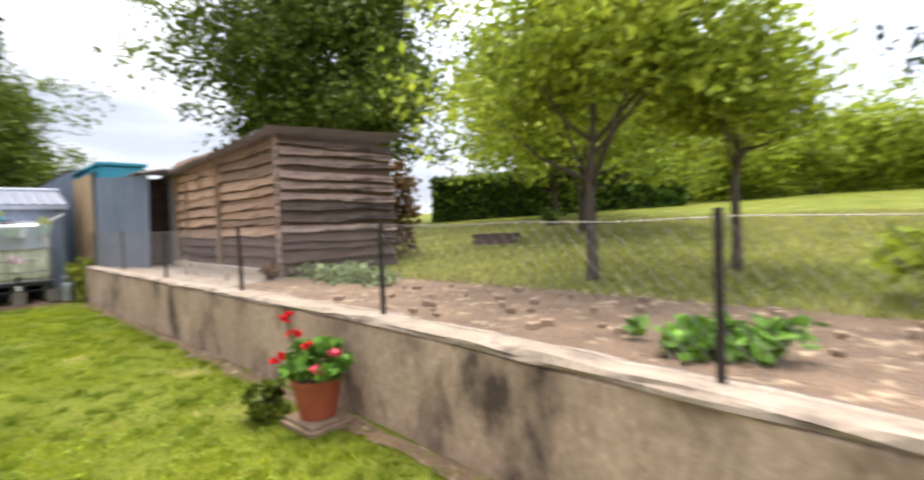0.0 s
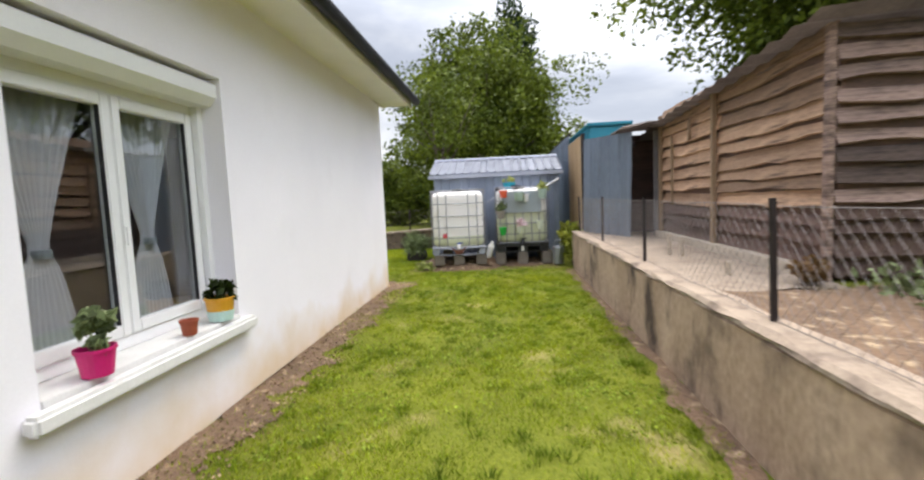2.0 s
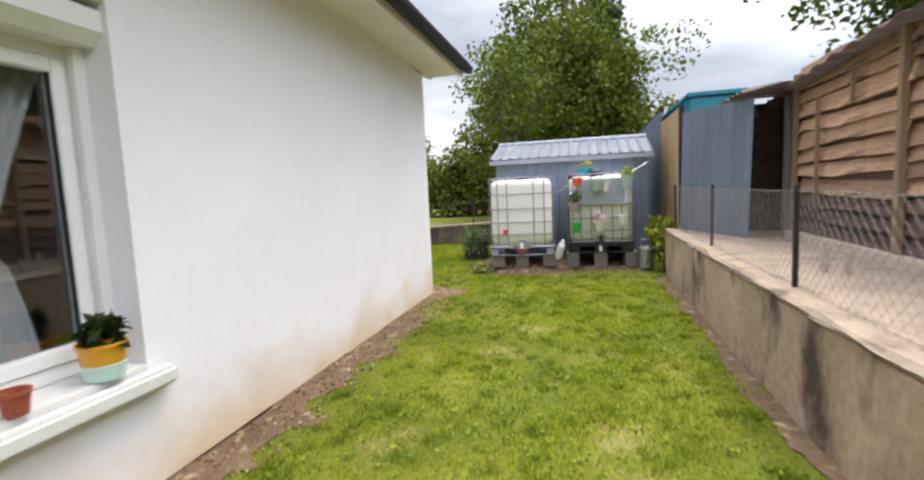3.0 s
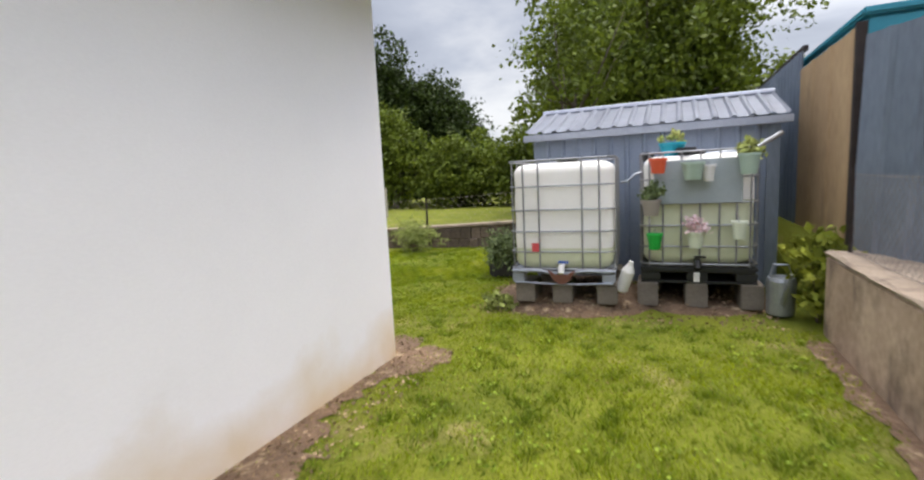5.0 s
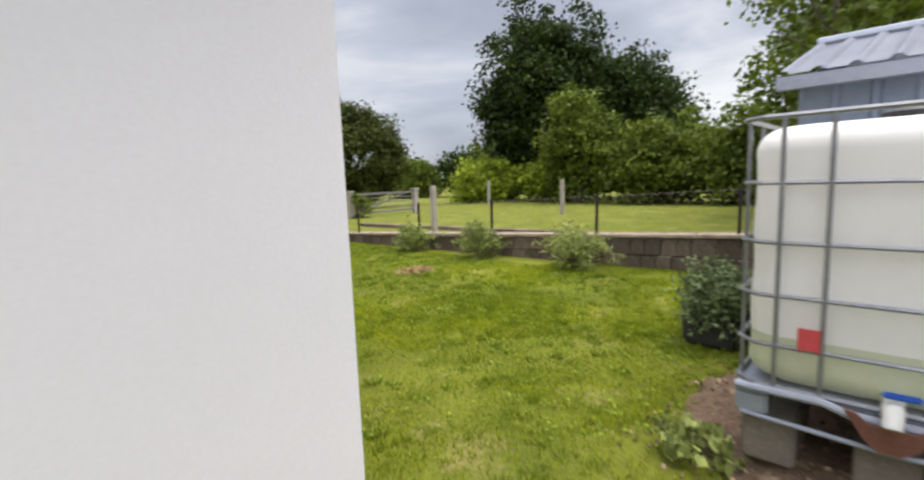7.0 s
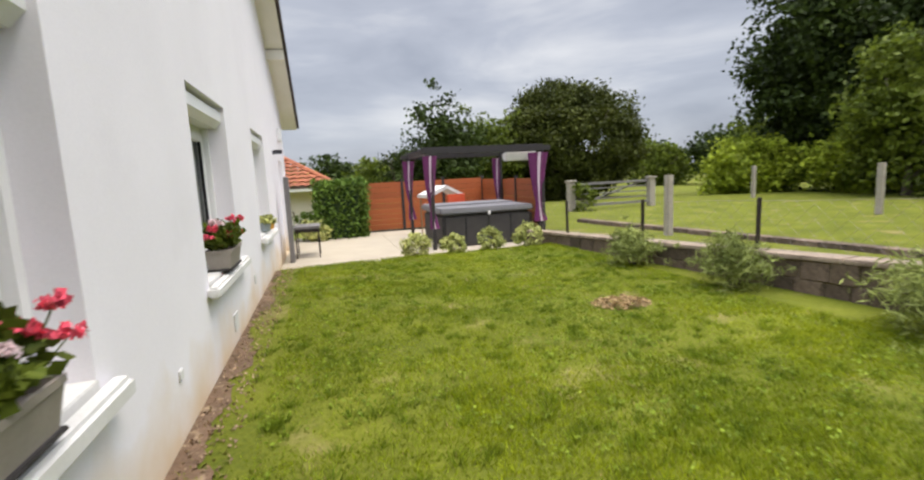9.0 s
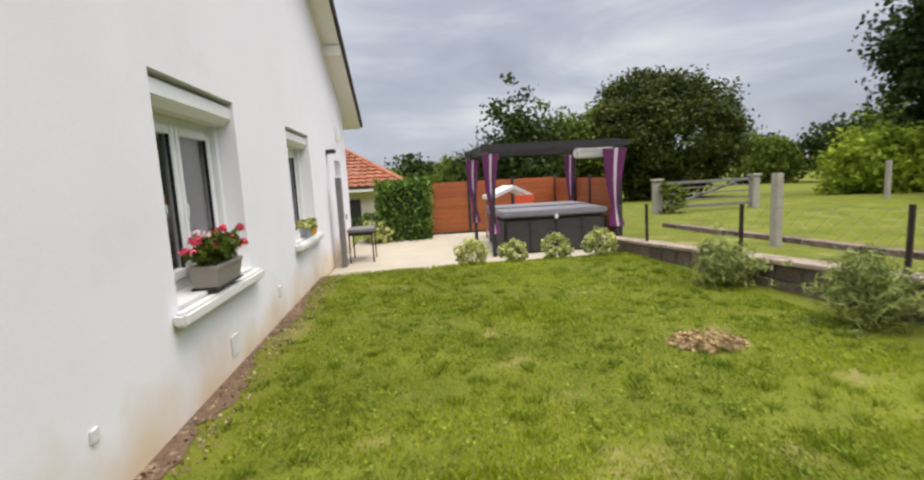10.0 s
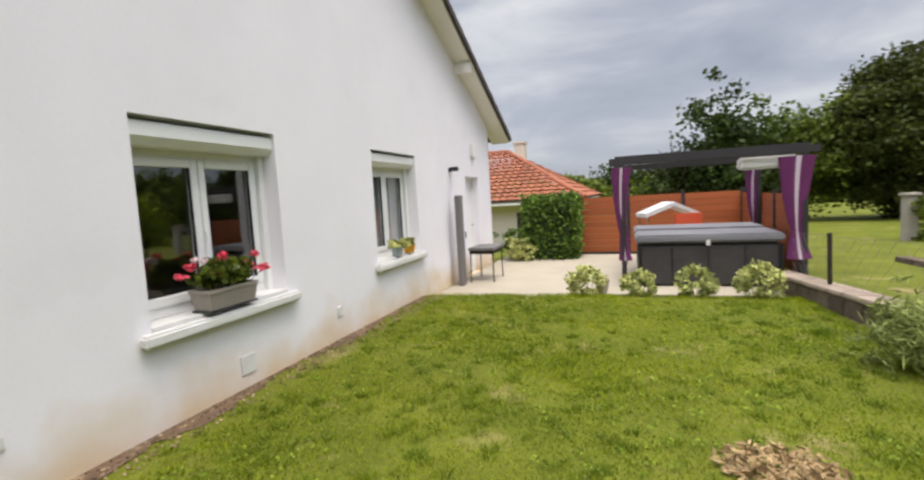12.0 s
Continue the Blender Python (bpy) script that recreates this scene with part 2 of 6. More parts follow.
M_PALEPOT = mat("pale_cream_plastic", (0.70, 0.74, 0.60), (0.62, 0.66, 0.52), rough=0.5, bump=0)
M_MAGENTA = mat("magenta_plastic", (0.62, 0.01, 0.17), (0.52, 0.008, 0.13), rough=0.45, bump=0)
M_YELLOW = mat("yellow_ochre_glaze", (0.72, 0.36, 0.03), (0.64, 0.30, 0.02), rough=0.4, bump=0)
M_MINT = mat("mint_glaze", (0.55, 0.74, 0.70), (0.48, 0.67, 0.62), rough=0.4, bump=0)
M_TAUPE = mat("taupe_planter_plastic", (0.34, 0.30, 0.26), (0.28, 0.245, 0.21), rough=0.7, bump=0.1)
M_BLUE = mat("blue_plastic_handle", (0.02, 0.10, 0.45), rough=0.5, bump=0)
M_REDTAG = mat("red_label", (0.68, 0.08, 0.09), rough=0.6, bump=0)
M_RUST = mat("rusty_red_valve", (0.23, 0.09, 0.06), (0.12, 0.05, 0.035), rough=0.8)
M_ZINC = mat("zinc_can", (0.38, 0.40, 0.43), (0.27, 0.29, 0.32), rough=0.4, metal=0.7)
M_SPA = mat("dark_woven_cabinet", (0.045, 0.040, 0.038), (0.028, 0.025, 0.024), rough=0.7, scale=8, fine=80, bump=0.3)
M_COVER = mat("grey_vinyl_cover", (0.23, 0.225, 0.24), (0.17, 0.165, 0.175), rough=0.5, scale=2, fine=40, bump=0.15)
M_FENCE = mat("orange_brown_board", (0.36, 0.095, 0.025), (0.27, 0.065, 0.017), rough=0.55, scale=2, fine=25, stretch=(0.4, 0.4, 5), bump=0.2, vary=0.12)
M_DARKPOST = mat("dark_anthracite_post", (0.03, 0.025, 0.027), (0.02, 0.017, 0.018), rough=0.55)
M_PURPLE = mat("purple_curtain", (0.136, 0.016, 0.104), (0.088, 0.010, 0.068), rough=0.8, scale=4, fine=60, bump=0.1)
M_LILAC = mat("pale_curtain_stripe", (0.62, 0.52, 0.58), (0.50, 0.40, 0.46), rough=0.8, scale=4, fine=60, bump=0.1)
M_CLOTH = mat("white_cloth", (0.74, 0.72, 0.70), (0.64, 0.62, 0.60), rough=0.8, scale=4, fine=50, bump=0.1)
M_STONE = mat("old_wall_stone", (0.20, 0.145, 0.105), (0.085, 0.06, 0.046), rough=0.92, scale=4, fine=30, bump=0.8, dist=0.015, vary=0.4, spots=((0.04, 0.03, 0.025), 3, 0.52, 0.70))
M_POSTCON = mat("concrete_post", (0.40, 0.36, 0.30), (0.29, 0.26, 0.22), rough=0.92, fine=40, bump=0.4)
M_TILE = mat("clay_roof_tile", (0.40, 0.135, 0.062), (0.21, 0.068, 0.036), rough=0.85, scale=1.6, fine=7, bump=0.1, spots=((0.13, 0.06, 0.042), 1.4, 0.54, 0.76), local=False)
M_NWALL = mat("neighbour_render", (0.62, 0.56, 0.46), (0.55, 0.49, 0.40), rough=0.9, scale=1)
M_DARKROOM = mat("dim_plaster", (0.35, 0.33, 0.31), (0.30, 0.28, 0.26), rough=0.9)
M_BARK = mat("tree_bark", (0.14, 0.11, 0.085), (0.06, 0.048, 0.038), rough=0.95, scale=5, fine=30, stretch=(2, 2, 0.5), bump=0.9, dist=0.02)
M_CREAMSTONE = mat("cream_stone", (0.55, 0.47, 0.37), (0.42, 0.35, 0.27), rough=0.9, fine=30, bump=0.5)
M_GREYPLANK = mat("grey_weathered_board", (0.20, 0.19, 0.185), (0.13, 0.12, 0.118), rough=0.85, fine=25, stretch=(4, 4, 0.4), bump=0.3)
L_BRIGHT = leaf_mat("bright_fruit_leaf", (0.42, 0.48, 0.045), (0.15, 0.21, 0.022), 0.36)
L_MID = leaf_mat("mid_green_leaf", (0.165, 0.205, 0.024), (0.042, 0.066, 0.010), 0.28)
L_DEEP = leaf_mat("deep_green_leaf", (0.052, 0.078, 0.014), (0.014, 0.024, 0.005), 0.2)
# conifer foliage; also the painted shade inside the hedges
L_DARK = leaf_mat("dark_conifer_leaf_and_hedge_shade", (0.037, 0.063, 0.024), (0.015, 0.028, 0.011), 0.1)
L_OLIVE = leaf_mat("olive_dome_leaf", (0.085, 0.098, 0.016), (0.022, 0.031, 0.006), 0.2)
L_HEDGE = leaf_mat("hedge_leaf", (0.151, 0.237, 0.036), (0.050, 0.095, 0.016), 0.2)
L_SILVER = leaf_mat("variegated_leaf", (0.594, 0.585, 0.228), (0.259, 0.304, 0.083), 0.2)
L_SAGE = leaf_mat("grey_green_leaf", (0.234, 0.286, 0.133), (0.103, 0.137, 0.055), 0.2)
L_LAVENDER = leaf_mat("lavender_leaf", (0.326, 0.364, 0.107), (0.163, 0.196, 0.054), 0.2)
L_GRASS = leaf_mat("grass_blade", (0.325, 0.372, 0.013), (0.105, 0.162, 0.010), 0.42)
L_TUFT = leaf_mat("coarse_grass_blade", (0.20, 0.265, 0.016), (0.075, 0.125, 0.010), 0.35)
L_CLOVER = leaf_mat("clover_leaf", (0.27, 0.34, 0.035), (0.12, 0.19, 0.018), 0.3)
L_CRUMB = leaf_mat("dry_earth_crumb", (0.40, 0.29, 0.18), (0.11, 0.07, 0.045), 0.0)
L_FIELD = leaf_mat("pale_field_grass", (0.44, 0.43, 0.13), (0.25, 0.26, 0.07), 0.35)
M_CLOD = mat("dry_earth_clod", (0.34, 0.24, 0.155), (0.16, 0.10, 0.065), rough=0.95, scale=8, fine=50, bump=0.8, vary=0.3, local=False)
L_STRAW = leaf_mat("dry_straw", (0.48, 0.35, 0.18), (0.25, 0.165, 0.08), 0.1)
L_COPPER = leaf_mat("copper_leaf", (0.20, 0.12, 0.05), (0.10, 0.055, 0.025), 0.2)


def glass_mat(name, tint, see):
    """Window glass: clear with a mirror-like surface."""
    m = bpy.data.materials.new(name)
    m.use_nodes = True
    n, l = m.node_tree.nodes, m.node_tree.links
    n.remove(n["Principled BSDF"])
    tr = n.new("ShaderNodeBsdfTransparent")
    tr.inputs["Color"].default_value = (*tint, 1)
    gl = n.new("ShaderNodeBsdfGlossy")
    gl.inputs["Roughness"].default_value = 0.02
    mx = n.new("ShaderNodeMixShader")
    lw = n.new("ShaderNodeLayerWeight")
    lw.inputs["Blend"].default_value = 0.5
    pw = n.new("ShaderNodeMath")
    pw.operation = 'POWER'
    pw.inputs[1].default_value = see
    l.new(lw.outputs["Facing"], pw.inputs[0])
    ma = n.new("ShaderNodeMath")
    ma.operation = 'MULTIPLY_ADD'
    ma.inputs[1].default_value = 0.75
    ma.inputs[2].default_value = 0.13
    l.new(pw.outputs[0], ma.inputs[0])
    l.new(ma.outputs[0], mx.inputs[0])
    l.new(tr.outputs[0], mx.inputs[1])
    l.new(gl.outputs[0], mx.inputs[2])
    l.new(mx.outputs[0], n["Material Output"].inputs["Surface"])
    return m


M_GLASS = glass_mat("window_glass", (0.90, 0.92, 0.92), 3.0)


def sheer_mat():
    m = mat("sheer_curtain", (0.80, 0.80, 0.82), (0.66, 0.66, 0.69), rough=0.9, scale=10, fine=80, stretch=(1, 1, 0.1), bump=0)
    n, l = m.node_tree.nodes, m.node_tree.links
    b = n["Principled BSDF"]
    b.inputs["Alpha"].default_value = 0.78
    return m


M_SHEER = sheer_mat()

# ---- building helpers ----


def link_mesh(name, me, parent=None, label=""):
    ob = new(name, me)
    if parent is not None:
        ob.parent = parent
    if label:
        ob["label"] = label
    return ob


def part(name, bm, material, parent=None, label="", smooth=False):
    """Links a bmesh as one mesh object."""
    me = bpy.data.meshes.new(name)
    bmesh.ops.recalc_face_normals(bm, faces=bm.faces)
    bm.to_mesh(me)
    bm.free()
    for m in (material if isinstance(material, (list, tuple)) else [material]):
        me.materials.append(m)
    if smooth:
        for p in me.polygons:
            p.use_smooth = True
    return link_mesh(name, me, parent, label)


def thing(name, label, category, m=None, group="", kind=""):
    ob = new(name)
    ob.empty_display_size = 0.1
    if m is not None:
        ob.matrix_basis = m
    return tagged(ob, label, category, group, kind)


def box(bm, x0, x1, y0, y1, z0, z1, bevel=0.0, m=None, segs=2):
    r = bmesh.ops.create_cube(bm, size=1)
    vs = r["verts"]
    for v in vs:
        v.co = Vector(((x0 + x1) / 2 + v.co.x * (x1 - x0), (y0 + y1) / 2 + v.co.y * (y1 - y0), (z0 + z1) / 2 + v.co.z * (z1 - z0)))
        if m is not None:
            v.co = m @ v.co
    if bevel:
        es = {e for v in vs for e in v.link_edges}
        bmesh.ops.bevel(bm, geom=list(es), offset=bevel, segments=segs, affect='EDGES')
    return bm


def boxed(*a, **k):
    return box(bmesh.new(), *a, **k)


def tube(bm, pts, r, seg=6, closed=False):
    """A round bar along points; r may be one radius or one for each point."""
    pts = [Vector(p) for p in pts]
    rs = r if isinstance(r, (list, tuple)) else [r] * len(pts)
    rings = []
    for i, p in enumerate(pts):
        a = pts[i - 1] if i > 0 else p
        b = pts[i + 1] if i < len(pts) - 1 else p
        d = (b - a).normalized()
        side = d.orthogonal().normalized() if abs(d.z) > 0.9 else d.cross(Vector((0, 0, 1))).normalized()
        up = side.cross(d)
        rings.append([bm.verts.new(p + rs[i] * (math.cos(2 * math.pi * k / seg) * side + math.sin(2 * math.pi * k / seg) * up)) for k in range(seg)])
    for a, b in zip(rings, rings[1:]):
        for k in range(seg):
            bm.faces.new((a[k], a[(k + 1) % seg], b[(k + 1) % seg], b[k]))
    bm.faces.new(rings[0])
    bm.faces.new(rings[-1][::-1])
    return bm


def turned(profile, seg=20, m=None):
    """A turned shape from (radius, z) pairs."""
    bm = bmesh.new()
    rings = []
    for r, z in profile:
        rings.append([bm.verts.new((r * math.cos(2 * math.pi * k / seg), r * math.sin(2 * math.pi * k / seg), z)) for k in range(seg)])
    for a, b in zip(rings, rings[1:]):
        for k in range(seg):
            bm.faces.new((a[k], a[(k + 1) % seg], b[(k + 1) % seg], b[k]))
    bm.faces.new(rings[0][::-1])
    bm.faces.new(rings[-1])
    if m is not None:
        bmesh.ops.transform(bm, matrix=m, verts=bm.verts)
    return bm


def raw_mesh(name, verts, faces_per, material, parent=None, label=""):
    """Many loose polygons of faces_per corners each from an (n, faces_per, 3) array."""
    n = len(verts)
    me = bpy.data.meshes.new(name)
    me.vertices.add(n * faces_per)
    me.vertices.foreach_set("co", np.ascontiguousarray(verts, dtype=np.float32).reshape(-1))
    me.loops.add(n * faces_per)
    me.loops.foreach_set("vertex_index", np.arange(n * faces_per, dtype=np.int32))
    me.polygons.add(n)
    me.polygons.foreach_set("loop_start", np.arange(0, n * faces_per, faces_per, dtype=np.int32))
    me.update(calc_edges=True)
    me.materials.append(material)
    return link_mesh(name, me, parent, label)


RNG = np.random.default_rng(7)


def leaf_quads(centres, size, flat=0.0, longer=1.6):
    """One bent leaf of two triangles' worth at every centre."""
    n = len(centres)
    a = RNG.normal(size=(n, 3))
    a[:, 2] *= 1 - flat
    a /= np.linalg.norm(a, axis=1)[:, None]
    b = np.cross(a, RNG.normal(size=(n, 3)))
    b /= np.linalg.norm(b, axis=1)[:, None]
    s = size * RNG.uniform(0.6, 1.3, (n, 1))
    q = np.empty((n, 4, 3))
    q[:, 0] = centres - a * s * longer / 2
    q[:, 1] = centres + b * s / 2
    q[:, 2] = centres + a * s * longer / 2
    q[:, 3] = centres - b * s / 2
    return q


def clump_points(centre, radii, clumps, per, spread, low=-0.75, shell=0.55, rough=0.22):
    """Leaf places in clumps near the skin of an uneven ellipsoid."""
    d = RNG.normal(size=(clumps, 3))
    d /= np.linalg.norm(d, axis=1)[:, None]
    d[:, 2] = np.where(d[:, 2] < low, -d[:, 2], d[:, 2])
    k = RNG.uniform(shell, 1.0, (clumps, 1)) * (1 + rough * RNG.normal(size=(clumps, 1)) * 0.6)
    wob = 1 + rough * np.sin(3.1 * d[:, :1] + centre[0]) * np.cos(2.7 * d[:, 1:2] + centre[1])
    c = np.array(centre) + d * k * wob * np.array(radii)
    sc = spread * RNG.uniform(0.5, 1.3, (clumps, 1, 1))
    p = c[:, None, :] + np.clip(RNG.normal(size=(clumps, per, 3)), -1.7, 1.7) * sc * np.array((1, 1, 0.7))
    return p.reshape(-1, 3)


def tree(label, category, at, trunk_r, crown_c, radii, material, clumps=260, per=34, leaf=0.16, spread=0.38, shell=0.45, low=-0.8, limbs=9, name="tree", rough=0.25):
    """A tapered trunk with limbs and a ragged crown. crown_c and radii are relative to the foot."""
    t = thing(name, label, category, pose(*at))
    bm = bmesh.new()
    top = Vector(crown_c)
    mid = Vector((0.06 * top.x, 0.06 * top.y, max(0.4, (top.z - radii[2]) * 0.9)))
    tube(bm, [(0, 0, -0.15), (0.02, 0.01, 0.2), mid, mid.lerp(top, 0.5), top], [trunk_r * 1.35, trunk_r, trunk_r * 0.8, trunk_r * 0.5, trunk_r * 0.2], 8)
    rr = random.Random(int(abs(at[0] * 91 + at[1] * 37)))
    for i in range(limbs):
        a = 2 * math.pi * (i + rr.random() * 0.6) / limbs
        s = mid.lerp(top, rr.uniform(0.0, 0.75))
        reach = rr.uniform(0.55, 0.9)
        e = top + Vector((radii[0] * math.cos(a) * reach, radii[1] * math.sin(a) * reach, radii[2] * rr.uniform(-0.45, 0.6)))
        k = s.lerp(e, 0.5) + Vector((0, 0, -0.08 * radii[2]))
        tube(bm, [s, k, e], [trunk_r * 0.4, trunk_r * 0.24, trunk_r * 0.07], 5)
    part("trunk", bm, M_BARK, t, smooth=True)
    p = clump_points(crown_c, radii, int(clumps * 1.15), int(per * 1.7), spread, low=low, shell=shell, rough=rough)
    raw_mesh("crown", leaf_quads(p, leaf * 0.76), 4, material, t)
    return t


def bush(label, at, radii, material, n=1600, leaf=0.035, name="shrub", category="shrub", group="", stems=7, shell=0.5, rough=0.15, longer=1.6):
    t = thing(name, label, category, pose(*at), group)
    bm = bmesh.new()
    for i in range(stems):
        a = 6.283 * i / stems
        tube(bm, [(0.02 * math.cos(a), 0.02 * math.sin(a), -0.03), (radii[0] * 0.5 * math.cos(a), radii[1] * 0.5 * math.sin(a), radii[2] * 1.2)], [0.008, 0.003], 4)
    part("stems", bm, M_BARK, t)
    p = clump_points((0, 0, radii[2] * 0.98), radii, max(10, n // 16), 16, max(radii) * 0.11, low=-0.9, shell=shell, rough=rough)
    p[:, 2] = np.maximum(p[:, 2], 0.01)
    raw_mesh("foliage", leaf_quads(p, leaf, longer=longer), 4, material, t)
    return t


def hedge_block(label, m, size, material, n, leaf, name="hedge"):
    t = thing(name, label, "hedge", m)
    sx, sy, sz = size
    # solid dark box, its colour standing for shade between the leaves
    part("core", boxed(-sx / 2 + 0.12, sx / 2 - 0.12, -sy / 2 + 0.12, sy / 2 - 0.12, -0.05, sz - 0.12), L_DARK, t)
    u = RNG.uniform(-1, 1, (n, 3))
    ax = RNG.integers(0, 5, n)
    for k, (i, s) in enumerate(((0, 1), (0, -1), (1, 1), (1, -1), (2, 1))):
        u[ax == k, i] = s
    p = u * np.array((sx / 2, sy / 2, sz / 2)) + np.array((0, 0, sz / 2))
    p += RNG.normal(size=(n, 3)) * 0.055
    bulge = 0.05 * np.sin(p[:, :1] * 2.3 + 1) * np.cos(p[:, 2:3] * 2.9)
    p += bulge * u
    p[:, 2] = np.maximum(p[:, 2], 0.0)
    raw_mesh("foliage", leaf_quads(p, leaf), 4, material, t)
    return t


def pot(parent, name, r_top, r_foot, h, material, at=(0, 0, 0), label="", rim=0.012):
    bm = turned([(r_foot * 0.97, 0.0), (r_foot, 0.004), (r_top * 0.97, h - 2.2 * rim), (r_top + rim * 0.5, h - 2 * rim), (r_top + rim * 0.5, h), (r_top - rim * 0.6, h), (r_top - rim, h - 0.02), (r_top * 0.9, h - 0.03)], 20, pose(*at))
    return part(name, bm, material, parent, label, smooth=False)

# ---- ground ----
WALL_N, WALL_W = 0.08, -10.14      # outer faces of the house


def low_wall_x(y):
    return -15.4 - 0.122 * (min(max(y, -9.5), 3.5) + 4.5)


def low_wall_top(y):
    return 0.17 + 0.04 * (min(max(y, -9.5), 3.5) + 9)


def ground_height(u, y, x):
    """u is x with the low wall's lean taken out."""
    if y > 3.22:
        z = 0.60
        if y > 6:
            z += 0.075 * min(y - 6, 16)
        return z
    if u < -15.5:
        z = low_wall_top(y) - 0.06
        far = min(max((-15.5 - u) / 2.6, 0), 1)
        z += (0.02 - z) * far
        if u < -24:
            z -= 0.012 * min(-24 - u, 60)
        if y < -16:
            z -= 0.03 * min(-16 - y, 40)
        return z
    z = 0.0
    if y < -8.2:
        z = -0.14 * min((-8.2 - y) / 0.5, 1)
    if y < -14:
        z -= 0.07 * min(-14 - y, 18)
    if x > 6:
        z -= 0.01 * min(x - 6, 40)
    return z


us = [-900, -400, -200, -120, -80, -60, -48, -40, -34, -30, -27, -24, -22, -20, -19, -18, -17, -16.4, -16, -15.62, -15.42]
us += [-15.0 + 0.35 * i for i in range(52)] + [4, 6, 9, 14, 20, 30, 50, 90, 200, 400, 900]
ys = [-900, -400, -200, -110, -70, -50, -38, -30, -25, -21, -18, -16, -15, -14] + [-13.5 + 0.4 * i for i in range(14)]
ys += [-8.1, -7.9] + [-7.5 + 0.35 * i for i in range(30)] + [3.0, 3.2, 3.25, 3.7, 4.2, 5, 6, 7, 8, 9.5, 11, 13, 15, 18, 22, 28, 40, 60, 100, 200, 400, 900]
ys = sorted(set(round(v, 3) for v in ys))
bm = bmesh.new()
rows = []
for y in ys:
    line = []
    for u in us:
        x = u - 0.122 * (min(max(y, -9.5), 3.5) + 4.5) * math.exp(-((u + 15.5) / 5) ** 2)
        z = ground_height(u, y, x)
        if abs(x) < 60 and abs(y) < 60:
            z += (0.018 if y > 6 or u < -15.6 else 0.003) * noise.noise(Vector((x * 0.8, y * 0.8, 0.3)))
        line.append(bm.verts.new((x, y, z)))
    rows.append(line)
for a, b in zip(rows, rows[1:]):
    for i in range(len(us) - 1):
        bm.faces.new((a[i], a[i + 1], b[i + 1], b[i]))
ground = part("ground", bm, M_GROUND, smooth=True)
tagged(ground, "uneven mown grass ground with dry and bare spots", "ground", kind="structure")


def sheet(name, outline, z, material, label, category, ragged=0.08, step=0.05, lift=0.02, kind="structure"):
    """A thin ragged-edged layer lying on the ground, inside an outline."""
    pts = []
    for i, (x, y) in enumerate(outline):
        x2, y2 = outline[(i + 1) % len(outline)]
        n = max(1, int(math.hypot(x2 - x, y2 - y) / step))
        for k in range(n):
            px, py = x + (x2 - x) * k / n, y + (y2 - y) * k / n
            w = noise.noise_vector(Vector((px * 11, py * 11, 7))) * ragged * 0.6 + noise.noise_vector(Vector((px * 3.3, py * 3.3, 2))) * ragged * 1.3 + noise.noise_vector(Vector((px * 1.1, py * 1.1, 5))) * ragged
            pts.append((px + w.x, py + w.y))
    b = bmesh.new()
    top = [b.verts.new((px, py, z(px, py) - 0.010)) for px, py in pts]
    f = b.faces.new(top)
    r = bmesh.ops.inset_region(b, faces=[f], thickness=0.05, use_even_offset=True)
    for v in f.verts:
        v.co.z += 0.010
    bmesh.ops.triangulate(b, faces=b.faces)
    ob = part(name, b, material)
    return tagged(ob, label, category, kind=kind)


flat0 = lambda x, y: 0.008
flat6 = lambda x, y: 0.606
sheet("soil_strip", [(-10.42, 0.42), (-10.42, -0.2), (-10.0, -0.2), (-10.0, -0.05), (2, -0.05), (2, 0.45), (-3.6, 0.55), (-4.6, 0.40), (-6.5, 0.42), (-8, 0.36), (-9.6, 0.36)], flat0, M_SOIL, "bare brown soil along the foot of the house wall", "soil", 0.20)
sheet("soil_strip", [(-10.0, -0.2), (-10.40, -0.2), (-10.36, -1.4), (-10.28, -3.4), (-10.20, -5.2), (-10.25, -6.2), (-10.19, -8), (-10.0, -8)], flat0, M_SOIL, "bare brown soil along the foot of the gable wall", "soil", 0.10)
sheet("soil_strip", [(-11.3, 3.25), (-11.3, 3.0), (-8, 3.02), (-5, 2.98), (-2.5, 2.96), (0, 2.82), (3, 2.6), (3, 3.0)], flat0, M_SOIL, "narrow soil strip at the foot of the retaining wall", "soil", 0.06)


def mound(x, y):
    """Height of the earth heaped under the water tanks."""
    d1 = math.hypot((x + 12.35) / 0.95, (y - 1.05) / 0.98)
    d2 = math.hypot((x + 12.5) / 0.75, (y - 2.25) / 0.95)
    f = lambda d: max(0.0, min(1.0, (1.0 - d) / 0.35))
    return max(0.125 * f(d1), 0.062 * f(d2))


